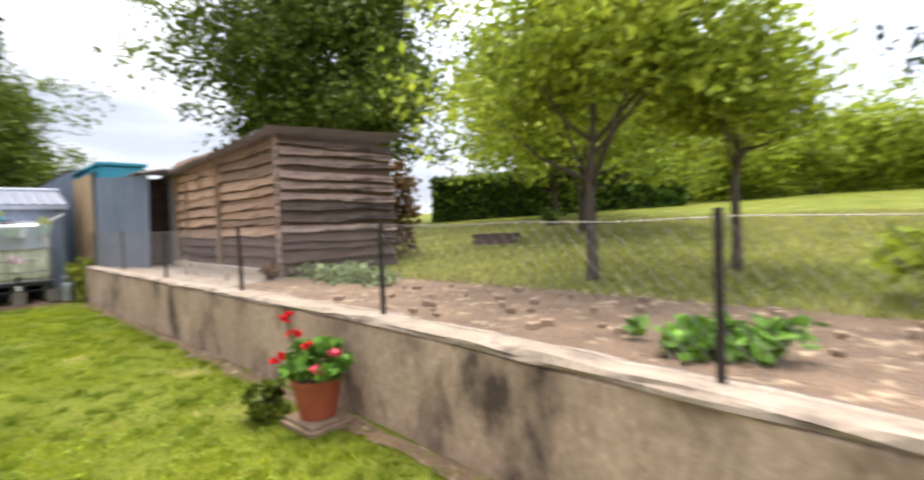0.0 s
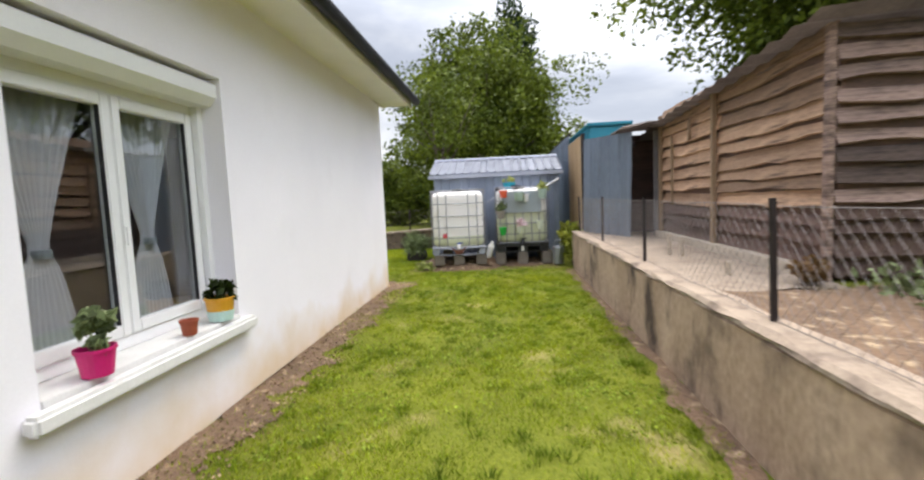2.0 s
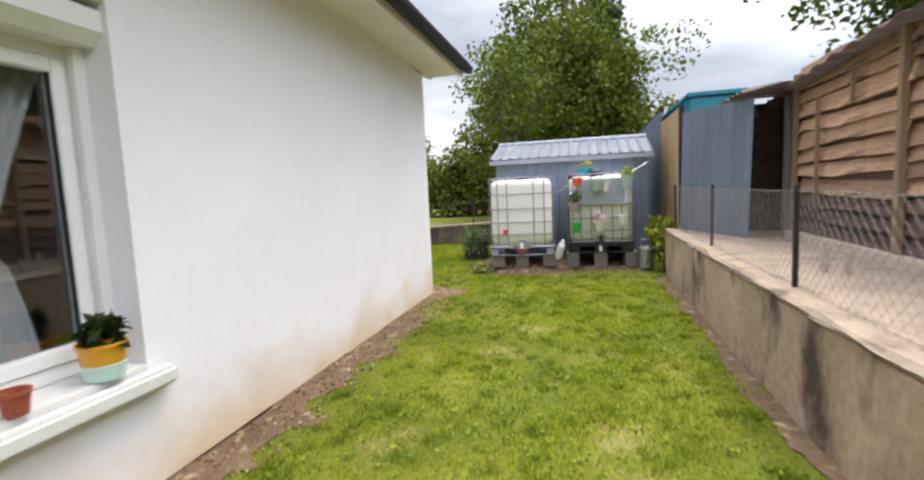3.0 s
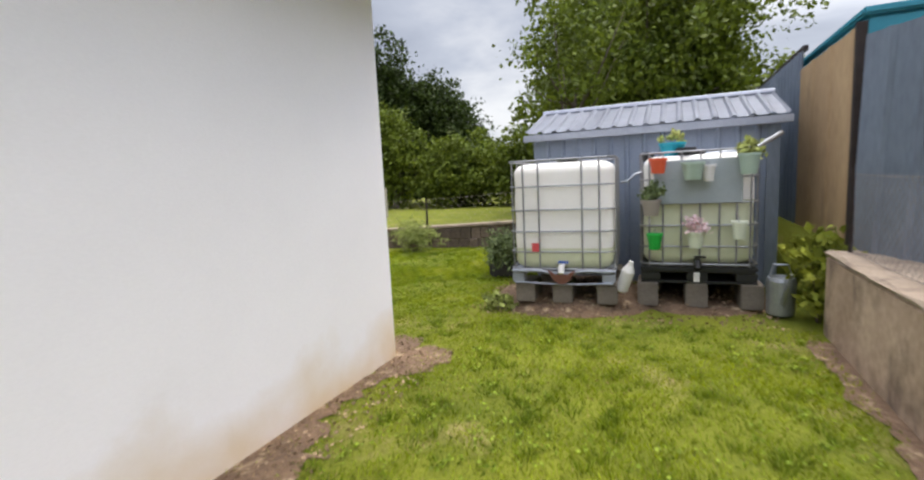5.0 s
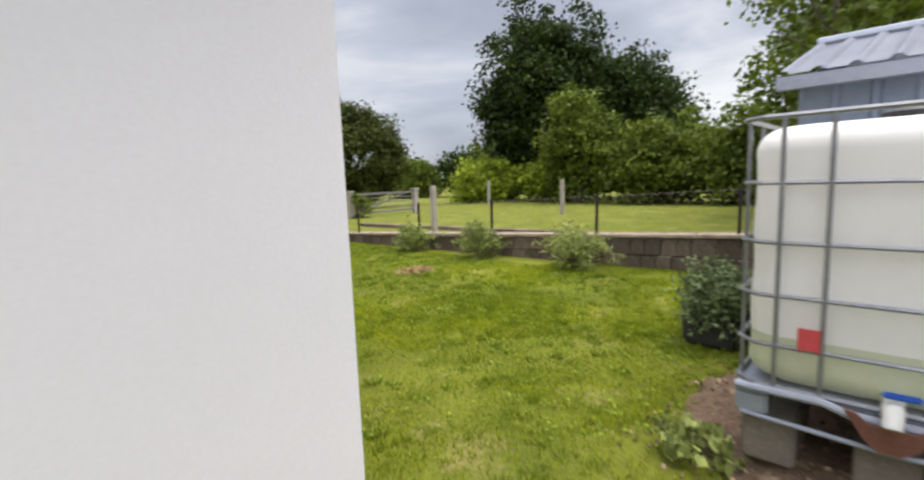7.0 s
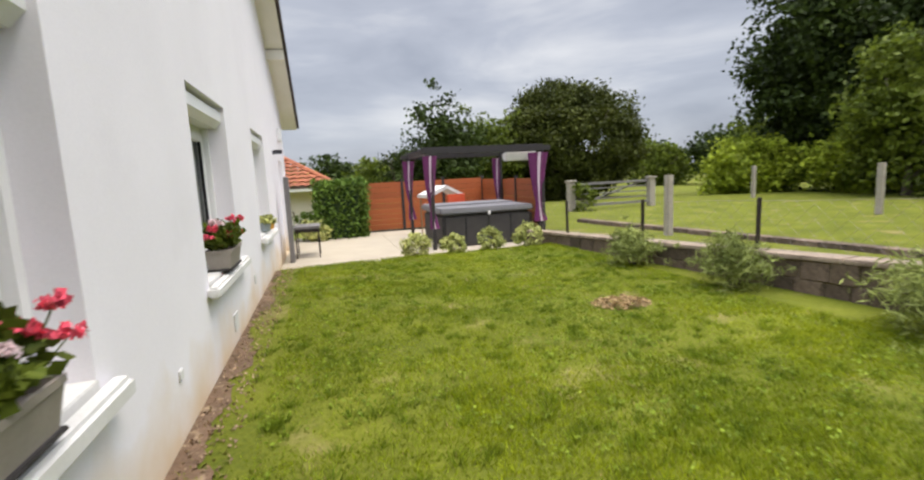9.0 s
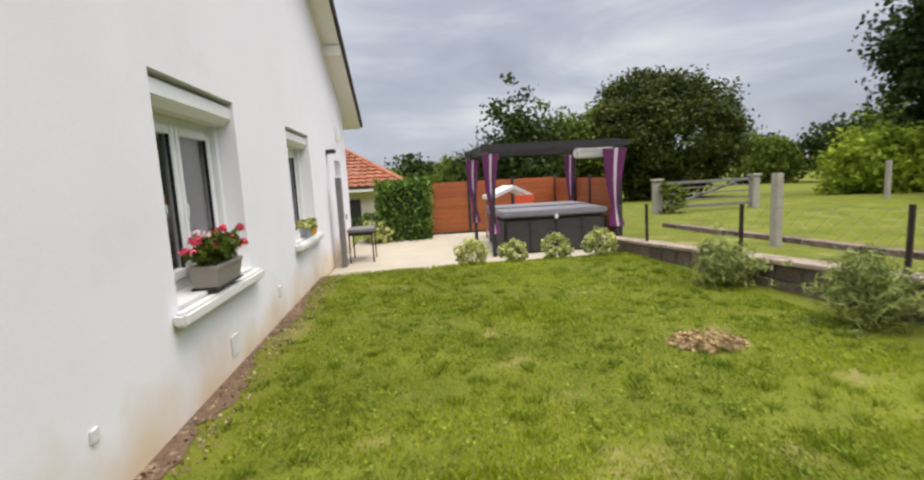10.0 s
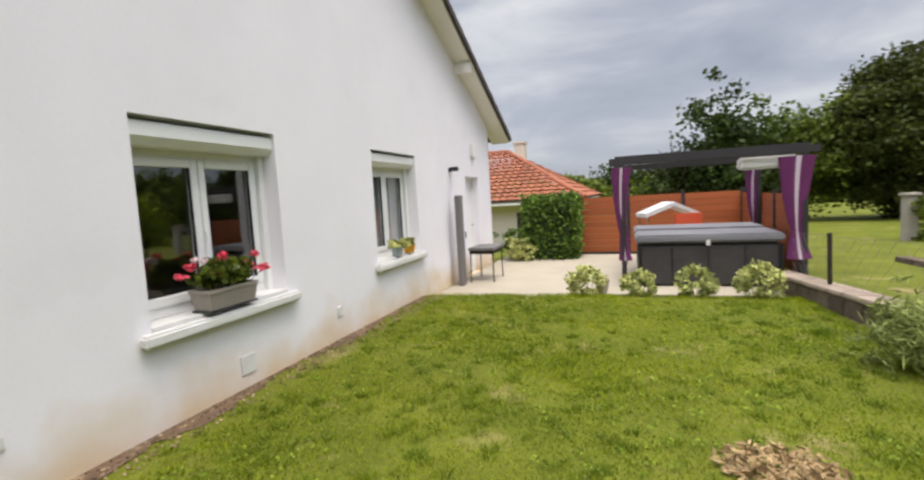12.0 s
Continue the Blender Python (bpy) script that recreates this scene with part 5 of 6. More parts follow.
def sill_pot(label, at, r, h, material, leaf=None, leafsize=0.03, n=220, spread=(1.0, 1.0), tall=0.07, saucer=None):
    t = thing("plant_pot", label, "plant pot", pose(*at), "pots on the window sill")
    pot(t, "pot_body", r, r * 0.78, h, material, rim=0.007)
    part("soil", turned([(0.01, h - 0.032), (r * 0.89, h - 0.03), (r * 0.89, h - 0.028), (0.01, h - 0.02)], 14), M_SOIL, t)
    if saucer:
        part("band", turned([(r * 0.80, 0.0), (r * 0.93, h * 0.42), (r * 0.88, h * 0.43), (r * 0.7, 0.004)], 18), saucer, t)
    if leaf is not None:
        p = clump_points((0, 0, h + tall * 0.6), (r * spread[0], r * spread[1], tall), 14, n // 14, 0.015)
        raw_mesh("plant", leaf_quads(p, leafsize, longer=2.0), 4, leaf, t)
    return t


sill_pot("two-tone yellow and mint pot with a dark succulent", (-5.72, WALL_N - 0.02, 0.605), 0.092, 0.155, M_YELLOW, L_DEEP, 0.035, saucer=M_MINT, tall=0.06)
sill_pot("small empty red-brown plastic pot", (-5.37, WALL_N + 0.0, 0.605), 0.05, 0.09, M_TERRACOTTA)
sill_pot("magenta pot with a grey succulent", (-4.72, WALL_N + 0.0, 0.605), 0.082, 0.13, M_MAGENTA, L_SAGE, 0.035, tall=0.11)
sill_pot("lime bowl with yellow-green plants on the sill", (WALL_W + 0.0, -7.66, 0.695), 0.09, 0.10, M_YELLOW, L_SILVER, 0.04, 360, (1.6, 1.6), 0.06)
sill_pot("grey pot with yellow-green plants on the sill", (WALL_W + 0.0, -7.30, 0.695), 0.08, 0.12, M_SHEETGREY, L_SILVER, 0.04, 300, (1.4, 1.4), 0.05)


def window_box(at, L, label):
    t = thing("flower_box", label, "flower box", pose(*at))
    b = bmesh.new()
    lo = [(-0.075, -L / 2 + 0.02), (0.075, -L / 2 + 0.02), (0.075, L / 2 - 0.02), (-0.075, L / 2 - 0.02)]
    hi = [(-0.095, -L / 2), (0.095, -L / 2), (0.095, L / 2), (-0.095, L / 2)]
    rings_ = [[b.verts.new((x, y, 0.012)) for x, y in lo], [b.verts.new((x, y, 0.135)) for x, y in hi], [b.verts.new((x * 1.06, y * 1.02, 0.137)) for x, y in hi], [b.verts.new((x * 1.06, y * 1.02, 0.16)) for x, y in hi], [b.verts.new((x * 0.93, y * 0.97, 0.16)) for x, y in hi], [b.verts.new((x * 0.88, y * 0.95, 0.12)) for x, y in hi]]
    for a, c in zip(rings_, rings_[1:]):
        for k in range(4):
            b.faces.new((a[k], a[(k + 1) % 4], c[(k + 1) % 4], c[k]))
    b.faces.new(rings_[0])
    b.faces.new(rings_[-1])
    part("box_body", b, M_TAUPE, t, "taupe plastic trough")
    part("saucer", boxed(-0.09, 0.09, -L / 2, L / 2, 0.0, 0.014, 0.004), M_SPA, t)
    p = clump_points((0, 0, 0.25), (0.13, L * 0.52, 0.10), 70, 14, 0.028)
    raw_mesh("leaves", leaf_quads(p, 0.048, longer=1.15), 4, L_MID, t)
    rr2 = random.Random(3)
    for k in range(15):
        y = -L * 0.75 + 1.45 * L * k / 14
        x = rr2.uniform(-0.12, 0.06)
        z = 0.33 + rr2.uniform(-0.06, 0.06) - 0.09 * (y < -L * 0.55)
        m = (M_PINK, M_PINK, M_DARKPINK, M_WHITEPETAL)[rr2.randint(0, 3)] if y > -0.1 else M_PINK
        part("stem", tube(bmesh.new(), [(x * 0.3, y * 0.6, 0.14), (x, y, z)], 0.003, 4), L_MID, t)
        p = clump_points((x, y, z), (0.035, 0.035, 0.025), 8, 8, 0.009)
        raw_mesh("blossom", leaf_quads(p, 0.024, longer=1.0), 4, m, t)
    return t


window_box((WALL_W - 0.0, -4.45, 0.69), 0.46, "taupe trough of pink and crimson geraniums on the sill")
window_box((WALL_W - 0.0, -1.50, 0.69), 0.46, "taupe trough of pink geraniums on the sill")

# ---- terrace ----
t = thing("leaning_board", "grey weathered board leaning upright on the wall", "board", pose(-10.32, -9.30, -0.075, 0, 0, 0))
part("board", boxed(-0.04, 0.04, -0.10, 0.10, 0, 1.52, 0.006), M_GREYPLANK, t)
part("hook", tube(bmesh.new(), [(-0.045, -0.06, 0.9), (-0.08, -0.06, 0.9), (-0.08, -0.06, 0.8)], 0.01, 5), M_IRON, t)
t = thing("side_table", "small dark metal side table beside the wall", "table", pose(-10.55, -9.9, -0.075))
part("tabletop", boxed(-0.27, 0.2, -0.35, 0.35, 0.55, 0.60, 0.008), M_GREYPLANK, t)
part("apron", boxed(-0.25, 0.18, -0.33, 0.33, 0.49, 0.548, 0.004), M_IRON, t)
for x in (-0.24, 0.17):
    for y in (-0.31, 0.31):
        part("leg", tube(bmesh.new(), [(x, y, 0), (x * 0.98, y * 0.98, 0.49)], 0.013, 6), M_IRON, t)

spa = thing("hot_tub", "dark square hot tub with a grey folded cover", "hot tub", pose(-14.05, -10.25, -0.09))
part("cabinet", boxed(-0.95, 0.92, -0.92, 0.92, 0.0, 0.66, 0.05), M_SPA, spa)
part("rim", boxed(-0.96, 0.93, -0.93, 0.93, 0.662, 0.70, 0.015), M_BLACK, spa)
b = boxed(-0.98, 0.96, 0.01, 0.96, 0.66, 0.78, 0.03)
part("cover_half", b, M_COVER, spa, "padded grey vinyl cover")
part("cover_half", boxed(-0.98, 0.96, -0.96, -0.01, 0.66, 0.80, 0.03), M_COVER, spa, "padded grey vinyl cover")
part("buckle", boxed(-0.05, 0.0, 0.93, 0.975, 0.62, 0.70, 0.006), M_CLOTH, spa)
for x in (-0.95, -0.5, -0.03, 0.45, 0.9):
    part("cabinet_slat", boxed(x - 0.012, x + 0.012, 0.915, 0.928, 0.03, 0.62), M_BLACK, spa)
# A-frame ridge like a playhouse roof, pale above with an orange front
t = thing("lounger", "small pale ridged playhouse roof with orange front behind the tub", "lounger", pose(-13.75, -11.9, -0.075, 0, 0, 20))
b = bmesh.new()
pr = [(-0.5, 0.95), (0.0, 1.18), (0.55, 0.98), (0.55, 0.90), (0.0, 1.10), (-0.5, 0.87)]
a = [b.verts.new((x, -0.25, z)) for x, z in pr]
c = [b.verts.new((x, 0.25, z)) for x, z in pr]
b.faces.new(a)
b.faces.new(c[::-1])
for i in range(6):
    b.faces.new((a[i], c[i], c[(i + 1) % 6], a[(i + 1) % 6]))
part("ridge_roof", b, M_CLOTH, t, "pale roof sloping from a ridge")
part("side_panel", boxed(-0.52, 0.0, 0.22, 0.27, 0.55, 0.95, 0.01), M_ORANGEPOT, t, "faded orange panel")
for x in (-0.45, 0.5):
    for y in (-0.2, 0.2):
        part("leg", tube(bmesh.new(), [(x, y, 0), (x, y, 0.92)], 0.02, 6), M_WOOD, t)

gz = thing("pergola", "dark metal pergola with purple curtains round the tub", "pergola", pose(-14.05, -10.35, -0.09))
PX0, PX1, PY0, PY1, PH = -1.18, 1.12, -1.3, 1.1, 1.84
for x in (PX0, PX1):
    for y in (PY0, PY1):
        part("post", boxed(x - 0.035, x + 0.035, y - 0.035, y + 0.035, 0, PH, 0.004), M_DARKPOST, gz)
for y in (PY0, PY1):
    part("beam", boxed(PX0 - 0.18, PX1 + 0.18, y - 0.03, y + 0.03, PH, PH + 0.10, 0.004), M_DARKPOST, gz)
for x in (PX0, PX1):
    part("beam", boxed(x - 0.03, x + 0.03, PY0 + 0.031, PY1 - 0.031, PH + 0.002, PH + 0.10, 0.004), M_DARKPOST, gz)
for i in range(9):
    y = PY0 + 0.15 + (PY1 - PY0 - 0.3) * i / 8
    part("roof_slat", boxed(PX0 - 0.1, PX1 + 0.1, y - 0.02, y + 0.02, PH + 0.102, PH + 0.14), M_DARKPOST, gz)
part("rolled_blind", boxed(PX0 + 0.05, PX0 + 0.75, PY1 - 0.28, PY1 - 0.06, PH - 0.18, PH - 0.01, 0.03), M_CLOTH, gz, "rolled white blind under the beam")


def drape(x, y, w):
    """A striped curtain bunched and tied against a post."""
    b = bmesh.new()
    n, v = 26, 22
    g = []
    for j in range(v + 1):
        z = 0.42 + (PH - 0.46) * j / v
        k = (z - 0.42) / (PH - 0.46)
        half = w * (0.30 + 0.9 * abs(k - 0.28) ** 0.8) if k > 0.28 else w * (0.30 + 1.4 * abs(k - 0.28))
        sway = 0.05 * math.sin(k * 2.5)
        g.append([b.verts.new((x + sway + half * math.cos(6.283 * i / n) * (1 + 0.22 * math.sin(5 * 6.283 * i / n)), y + 0.5 * half * math.sin(6.283 * i / n) * (1 + 0.22 * math.cos(7 * 6.283 * i / n)), z)) for i in range(n)])
    for a, c in zip(g, g[1:]):
        for i in range(n):
            f = b.faces.new((a[i], a[(i + 1) % n], c[(i + 1) % n], c[i]))
            f.material_index = 1 if i % 6 in (0,) else 0
    part("curtain", b, [M_PURPLE, M_LILAC], gz, "purple curtain with pale stripes", smooth=True)


drape(PX1 - 0.02, PY1, 0.12)
drape(PX0 + 0.06, PY1, 0.19)
drape(PX1 - 0.02, PY0, 0.12)
drape(PX0 + 0.06, PY0, 0.11)
t = thing("plant_pot", "small pale urn at the terrace edge", "plant pot", pose(-12.62, -8.75, -0.08))
pot(t, "pot_body", 0.11, 0.07, 0.22, M_CREAMSTONE)

for k, (x, y, r) in enumerate(((-12.42, -8.45, 0.26), (-13.12, -8.55, 0.22), (-13.82, -8.50, 0.25), (-14.52, -8.42, 0.28))):
    bush("clipped ball of cream-variegated shrub edging the terrace", (x, y, -0.09), (r, r, r * 0.88), L_SILVER, 1500, 0.035, name="ball_shrub", group="ball shrubs along the terrace", shell=0.7, rough=0.06)

# orange-brown board fence round the terrace


def board_fence(a, b, bays, h, label, h2=None):
    a, b = Vector(a), Vector(b)
    d = b - a
    t = thing("board_fence", label, "fence", Matrix.Translation(a) @ pose(0, 0, 0, 0, 0, math.degrees(math.atan2(d.y, d.x))))
    L = d.length
    for i in range(bays + 1):
        x = L * i / bays
        part("post", boxed(x - 0.035, x + 0.035, -0.035, 0.035, 0, h + 0.04, 0.004), M_DARKPOST, t)
    n = 9
    bh = (h - 0.12) / n
    me = None
    for i in range(bays):
        for j in range(n):
            if me is None:
                ob = part("board", boxed(0, L / bays - 0.075, -0.012, 0.012, 0, bh - 0.006, 0.003), M_FENCE, t)
                me = ob.data
            else:
                ob = link_mesh("board", me, t)
            ob.location = (L * i / bays + 0.0375, 0, 0.10 + j * bh)
    part("foot_board", boxed(0.04, L - 0.04, -0.014, 0.014, 0.0, 0.095), M_DARKPOST, t)
    return t


board_fence((-11.85, -13.35, -0.14), (-15.3, -13.35, -0.14), 3, 1.40, "orange-brown horizontal board fence with dark posts")
board_fence((-15.3, -13.35, -0.14), (-15.25, -9.45, 0.0), 3, 1.36, "orange-brown horizontal board fence with dark posts")
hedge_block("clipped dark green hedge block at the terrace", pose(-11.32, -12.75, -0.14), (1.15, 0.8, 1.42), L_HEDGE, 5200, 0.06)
bush("silvery rounded shrub against the house", (-10.75, -12.3, -0.14), (0.38, 0.36, 0.32), L_SILVER, 900, 0.05)
bush("dark green shrub against the house", (-10.45, -12.7, -0.14), (0.4, 0.4, 0.42), L_HEDGE, 900, 0.05)

# ---- low stone wall, its bushes and the field ----
low = thing("low_wall", "low old stone wall with a pale cap", "wall", kind="structure")
stone_meshes = []
for k in range(6):
    b = boxed(-0.5, 0.5, -0.5, 0.5, -0.5, 0.5)
    bmesh.ops.bevel(b, geom=list(b.edges), offset=0.07, segments=1, affect='EDGES')
    for v in b.verts:
        v.co += noise.noise_vector(v.co * 2.3 + Vector((k * 3.1, 0, 0))) * 0.05
    me = bpy.data.meshes.new("stone")
    bmesh.ops.recalc_face_normals(b, faces=b.faces)
    b.to_mesh(me)
    b.free()
    me.materials.append(M_STONE)
    stone_meshes.append(me)
rr = random.Random(11)
ang = math.atan2(-0.122, 1.0)
cap_i = 0
y = -9.3
core = bmesh.new()
while y < 3.2:
    L = rr.uniform(0.15, 0.38)
    top = low_wall_top(y + L / 2) - 0.045
    rowsn = 2 if top > 0.22 else 1
    for r in range(rowsn):
        hh = (top + 0.06) / rowsn
        ob = link_mesh("stone", stone_meshes[rr.randint(0, 5)], low)
        off = 0.06 * r
        ob.matrix_basis = Matrix.Translation((low_wall_x(y + L / 2 + off) - 0.125 + rr.uniform(-0.012, 0.012), y + L / 2 + off, -0.06 + hh * (r + 0.5))) @ pose(0, 0, 0, 0, 0, 90 + 7) @ Matrix.Diagonal((L + 0.005, 0.25, hh + 0.004, 1))
    y += L
y = -9.3
while y < 3.2:
    L = rr.uniform(0.8, 1.3)
    b = boxed(-L / 2, L / 2, -0.15, 0.15, 0, 0.05, 0.012)
    ob = part("cap_stone", b, M_CAP, low, "pale flat cap stone")
    ob.matrix_basis = Matrix.Translation((low_wall_x(y + L / 2) - 0.125, y + L / 2, low_wall_top(y + L / 2) - 0.047)) @ pose(0, 0, 0, 0, 0, 90 + 7) @ pose(0, 0, 0, 0, -2.3, 0)
    y += L
for x, y, r, h in ((-14.95, -5.85, 0.33, 0.26), (-15.1, -4.3, 0.36, 0.30), (-15.2, -2.55, 0.40, 0.30)):
    bush("loose grey-green lavender bush before the low wall", (x, y, 0.0), (r, r * 1.15, h), L_LAVENDER, 4200, 0.012, name="lavender_bush", group="lavender bushes along the wall", shell=0.15, rough=0.35, longer=8)
link_fence("thin dark posts with wire above the low wall", (low_wall_x(-8.9) - 0.14, -8.9, low_wall_top(-8.9)), (low_wall_x(3.0) - 0.14, 3.0, low_wall_top(3.0)), 0.55, [0.9, 2.75, 4.5, 6.4, 8.25, 10.2, 11.8], 0.11, 0.0012, 0.018, M_IRON)

field = thing("field_kerb", "low kerb of old stones across the field", "kerb", kind="structure")
rr = random.Random(17)
s = 0.0
ka, kb = Vector((-17.0, -10.9, 0)), Vector((-18.3, -3.0, 0))
kd = (kb - ka).normalized()
while s < (kb - ka).length:
    L = rr.uniform(0.3, 0.5)
    ob = link_mesh("stone", stone_meshes[rr.randint(0, 5)], field)
    c = ka + kd * (s + L / 2)
    ob.matrix_basis = Matrix.Translation((c.x, c.y, 0.07)) @ pose(0, 0, 0, 0, 0, math.degrees(math.atan2(kd.y, kd.x))) @ Matrix.Diagonal((L, 0.2, 0.11, 1))
    s += L
for x, y, z in ((-16.85, -7.5, 0.12), (-22.8, -8.0, -0.02), (-26.0, -14.3, -0.05)):
    t = thing("concrete_post", "pale weathered concrete fence post in the field", "post", pose(x, y, z), "concrete posts in the field")
    part("post_body", boxed(-0.06, 0.06, -0.06, 0.06, -0.15, 1.16 - z, 0.012), M_POSTCON, t)
gate = thing("field_gate", "weathered wooden gate between two concrete pillars", "gate", pose(-18.45, -14.0, -0.12, 0, 0, 180))
for x in (0, 2.95):
    part("pillar", boxed(x - 0.11, x + 0.11, -0.11, 0.11, -0.1, 1.05, 0.02), M_POSTCON, gate)
    part("pillar_cap", boxed(x - 0.15, x + 0.15, -0.15, 0.15, 1.05, 1.12, 0.02), M_POSTCON, gate)
for z in (0.3, 0.98):
    part("rail", boxed(0.13, 2.82, -0.03, 0.03, z - 0.04, z + 0.04, 0.006), M_GREYPLANK, gate)
for z in (0.48, 0.66, 0.82):
    part("rail", boxed(0.13, 2.82, -0.012, 0.012, z - 0.02, z + 0.02), M_GREYPLANK, gate)
part("brace", tube(bmesh.new(), [(0.2, 0.045, 0.3), (2.75, 0.045, 1.0)], 0.035, 6), M_GREYPLANK, gate)
bush("overgrown climber on the gate pillar", (-18.75, -13.75, -0.12), (0.4, 0.35, 0.55), L_MID, 700, 0.07)
t = thing("stump_patch", "patch of dry straw-coloured chips in the lawn", "wood chips", pose(-13.68, -4.25, 0.0), kind="stuff")
n = 1100
rad = 0.23 * np.sqrt(RNG.uniform(0, 1, n)) * (1 + 0.3 * np.sin(RNG.uniform(0, 6.28, n)))
an = RNG.uniform(0, 6.283, n)
p = np.stack([rad * np.cos(an), rad * np.sin(an) * 0.8, RNG.uniform(0.010, 0.032, n)], 1)
raw_mesh("chips", leaf_quads(p, 0.022, flat=0.7, longer=3), 4, L_STRAW, t)

# ---- neighbour's house ----
nh = thing("neighbour_house", "neighbour's low house with an orange clay tile roof", "house", pose(-6.6, -25.0, -1.3))
part("wall", boxed(-4.2, 6.0, -4.5, 4.5, -0.3, 2.45, 0.0), M_NWALL, nh)
EV, RG = 2.42, 4.75
cors = [(-4.9, 5.2), (6.7, 5.2), (6.7, -5.2), (-4.9, -5.2)]
rid = [(-0.9, 0.0), (2.7, 0.0)]


def tiled_slope(quad, name):
    """A slope between an eave (two points) and a ridge (two points), set with half-round tile rows."""
    e0, e1, r1, r0 = [Vector(q) for q in quad]
    b = bmesh.new()
    wide = (e1 - e0).length
    upl = ((r0 + r1) / 2 - (e0 + e1) / 2).length
    nu, nv = int(wide / 0.055), int(upl / 0.36)
    nrm = (e1 - e0).cross(r0 - e0).normalized()
    if nrm.z < 0:
        nrm = -nrm
    for j in range(nv):
        ring2 = []
        for jj in (j / nv, (j + 1) / nv):
            a0, a1 = e0.lerp(r0, jj), e1.lerp(r1, jj)
            lift = 0.075 if jj == j / nv else 0.015
            row = []
            w = (a1 - a0).length
            for i in range(nu + 1):
                s = i / nu
                along = (a0 - e0).dot((e1 - e0).normalized()) + s * w
                row.append(b.verts.new(a0.lerp(a1, s) + nrm * (lift + 0.075 * abs(math.sin(along * math.pi / 0.30)))))
            ring2.append(row)
        for i in range(nu):
            b.faces.new((ring2[0][i], ring2[0][i + 1], ring2[1][i + 1], ring2[1][i]))
    return tagged(part(name, b, M_TILE, nh, "clay roof tiles in rows"), kind="stuff")


c3 = [(x, y, EV) for x, y in cors]
r3 = [(x, y, RG) for x, y in rid]
tiled_slope((c3[0], c3[1], r3[1], r3[0]), "roof")
tiled_slope((c3[3], c3[0], r3[0], r3[0]), "roof")
tiled_slope((c3[1], c3[2], r3[1], r3[1]), "roof")
tiled_slope((c3[2], c3[3], r3[0], r3[1]), "roof")
part("eave_board", boxed(-4.85, 6.65, -5.15, 5.15, 2.30, 2.40), M_SOFFIT, nh)
for p0, p1 in ((c3[0], r3[0]), (c3[1], r3[1]), (r3[0], r3[1])):
    part("ridge_tiles", tube(bmesh.new(), [Vector(p0).lerp(Vector(p1), i / 10) + Vector((0, 0, 0.07)) for i in range(11)], 0.10, 8), M_TILE, nh)
ch = part("chimney", boxed(-1.75, -1.25, -0.3, 0.3, 4.0, 5.15, 0.01), M_NWALL, nh)
part("chimney_cap", boxed(-1.8, -1.2, -0.35, 0.35, 5.15, 5.22), M_NWALL, ch)
part("window", boxed(-2.9, -2.2, 4.49, 4.54, 0.9, 2.0), M_BLACK, nh)
t = thing("tv_aerial", "thin metal roof aerial", "aerial", pose(-9.0, -12.6, 2.6))
part("mast", tube(bmesh.new(), [(0, 0, 0), (0, 0, 0.6)], 0.012, 5), M_IRON, t)
part("rods", boxed(-0.2, 0.2, -0.01, 0.01, 0.55, 0.57), M_IRON, t)

# ---- trees and shrubs ----
tree("young fruit tree with bright yellow-green leaves", "tree", (-5.4, 10.3, 0.9), 0.10, (0.1, 0.1, 2.75), (2.5, 2.5, 2.3), L_BRIGHT, 420, 40, 0.095, 0.30, 0.35, -0.75)
tree("young fruit tree with bright green leaves", "tree", (-2.85, 5.75, 0.60), 0.065, (0.05, 0.1, 2.2), (1.5, 1.45, 1.25), L_BRIGHT, 250, 40, 0.075, 0.21, 0.25, -0.6, rough=0.4)
tree("slim young fruit tree on the upper lawn", "tree", (-1.75, 6.6, 0.66), 0.05, (0.05, 0.1, 1.75), (0.8, 0.8, 0.85), L_BRIGHT, 110, 36, 0.07, 0.18, 0.3, -0.7, rough=0.35)
tree("fruit tree with loose yellow-green crown", "tree", (-8.6, 14.5, 1.2), 0.12, (0, 0, 3.0), (2.6, 2.6, 2.3), L_BRIGHT, 360, 44, 0.115, 0.38, 0.4, -0.6)
tree("large broadleaf tree behind the plank shed", "tree", (-15.6, 11.0, 0.9), 0.28, (0, 0, 6.0), (4.2, 4.2, 4.6), L_MID, 520, 60, 0.165, 0.50, 0.5, -0.8)
tree("dark conifer at the garden edge", "tree", (1.2, 10.5, 0.9), 0.16, (0, 0, 2.7), (1.3, 1.3, 2.6), L_DARK, 260, 30, 0.13, 0.26, 0.5, -0.9)
tree("tall broadleaf tree behind the garden shed", "tree", (-25.0, 1.2, 0.0), 0.25, (0, 0, 4.0), (4.0, 3.7, 4.1), L_MID, 640, 56, 0.155, 0.42, 0.5, -0.95)
tree("slender tree with sparse drooping sprays", "tree", (-18.5, -0.2, 0.0), 0.10, (0, 0.3, 3.6), (1.4, 1.6, 1.8), L_MID, 60, 22, 0.12, 0.28, 0.3, -0.7)
tree("dark spruce rising behind the other trees", "tree", (-45.0, 3.2, 0.0), 0.3, (0, 0, 10.6), (1.7, 1.7, 6.4), L_DARK, 200, 30, 0.35, 0.5, 0.2, -0.9)
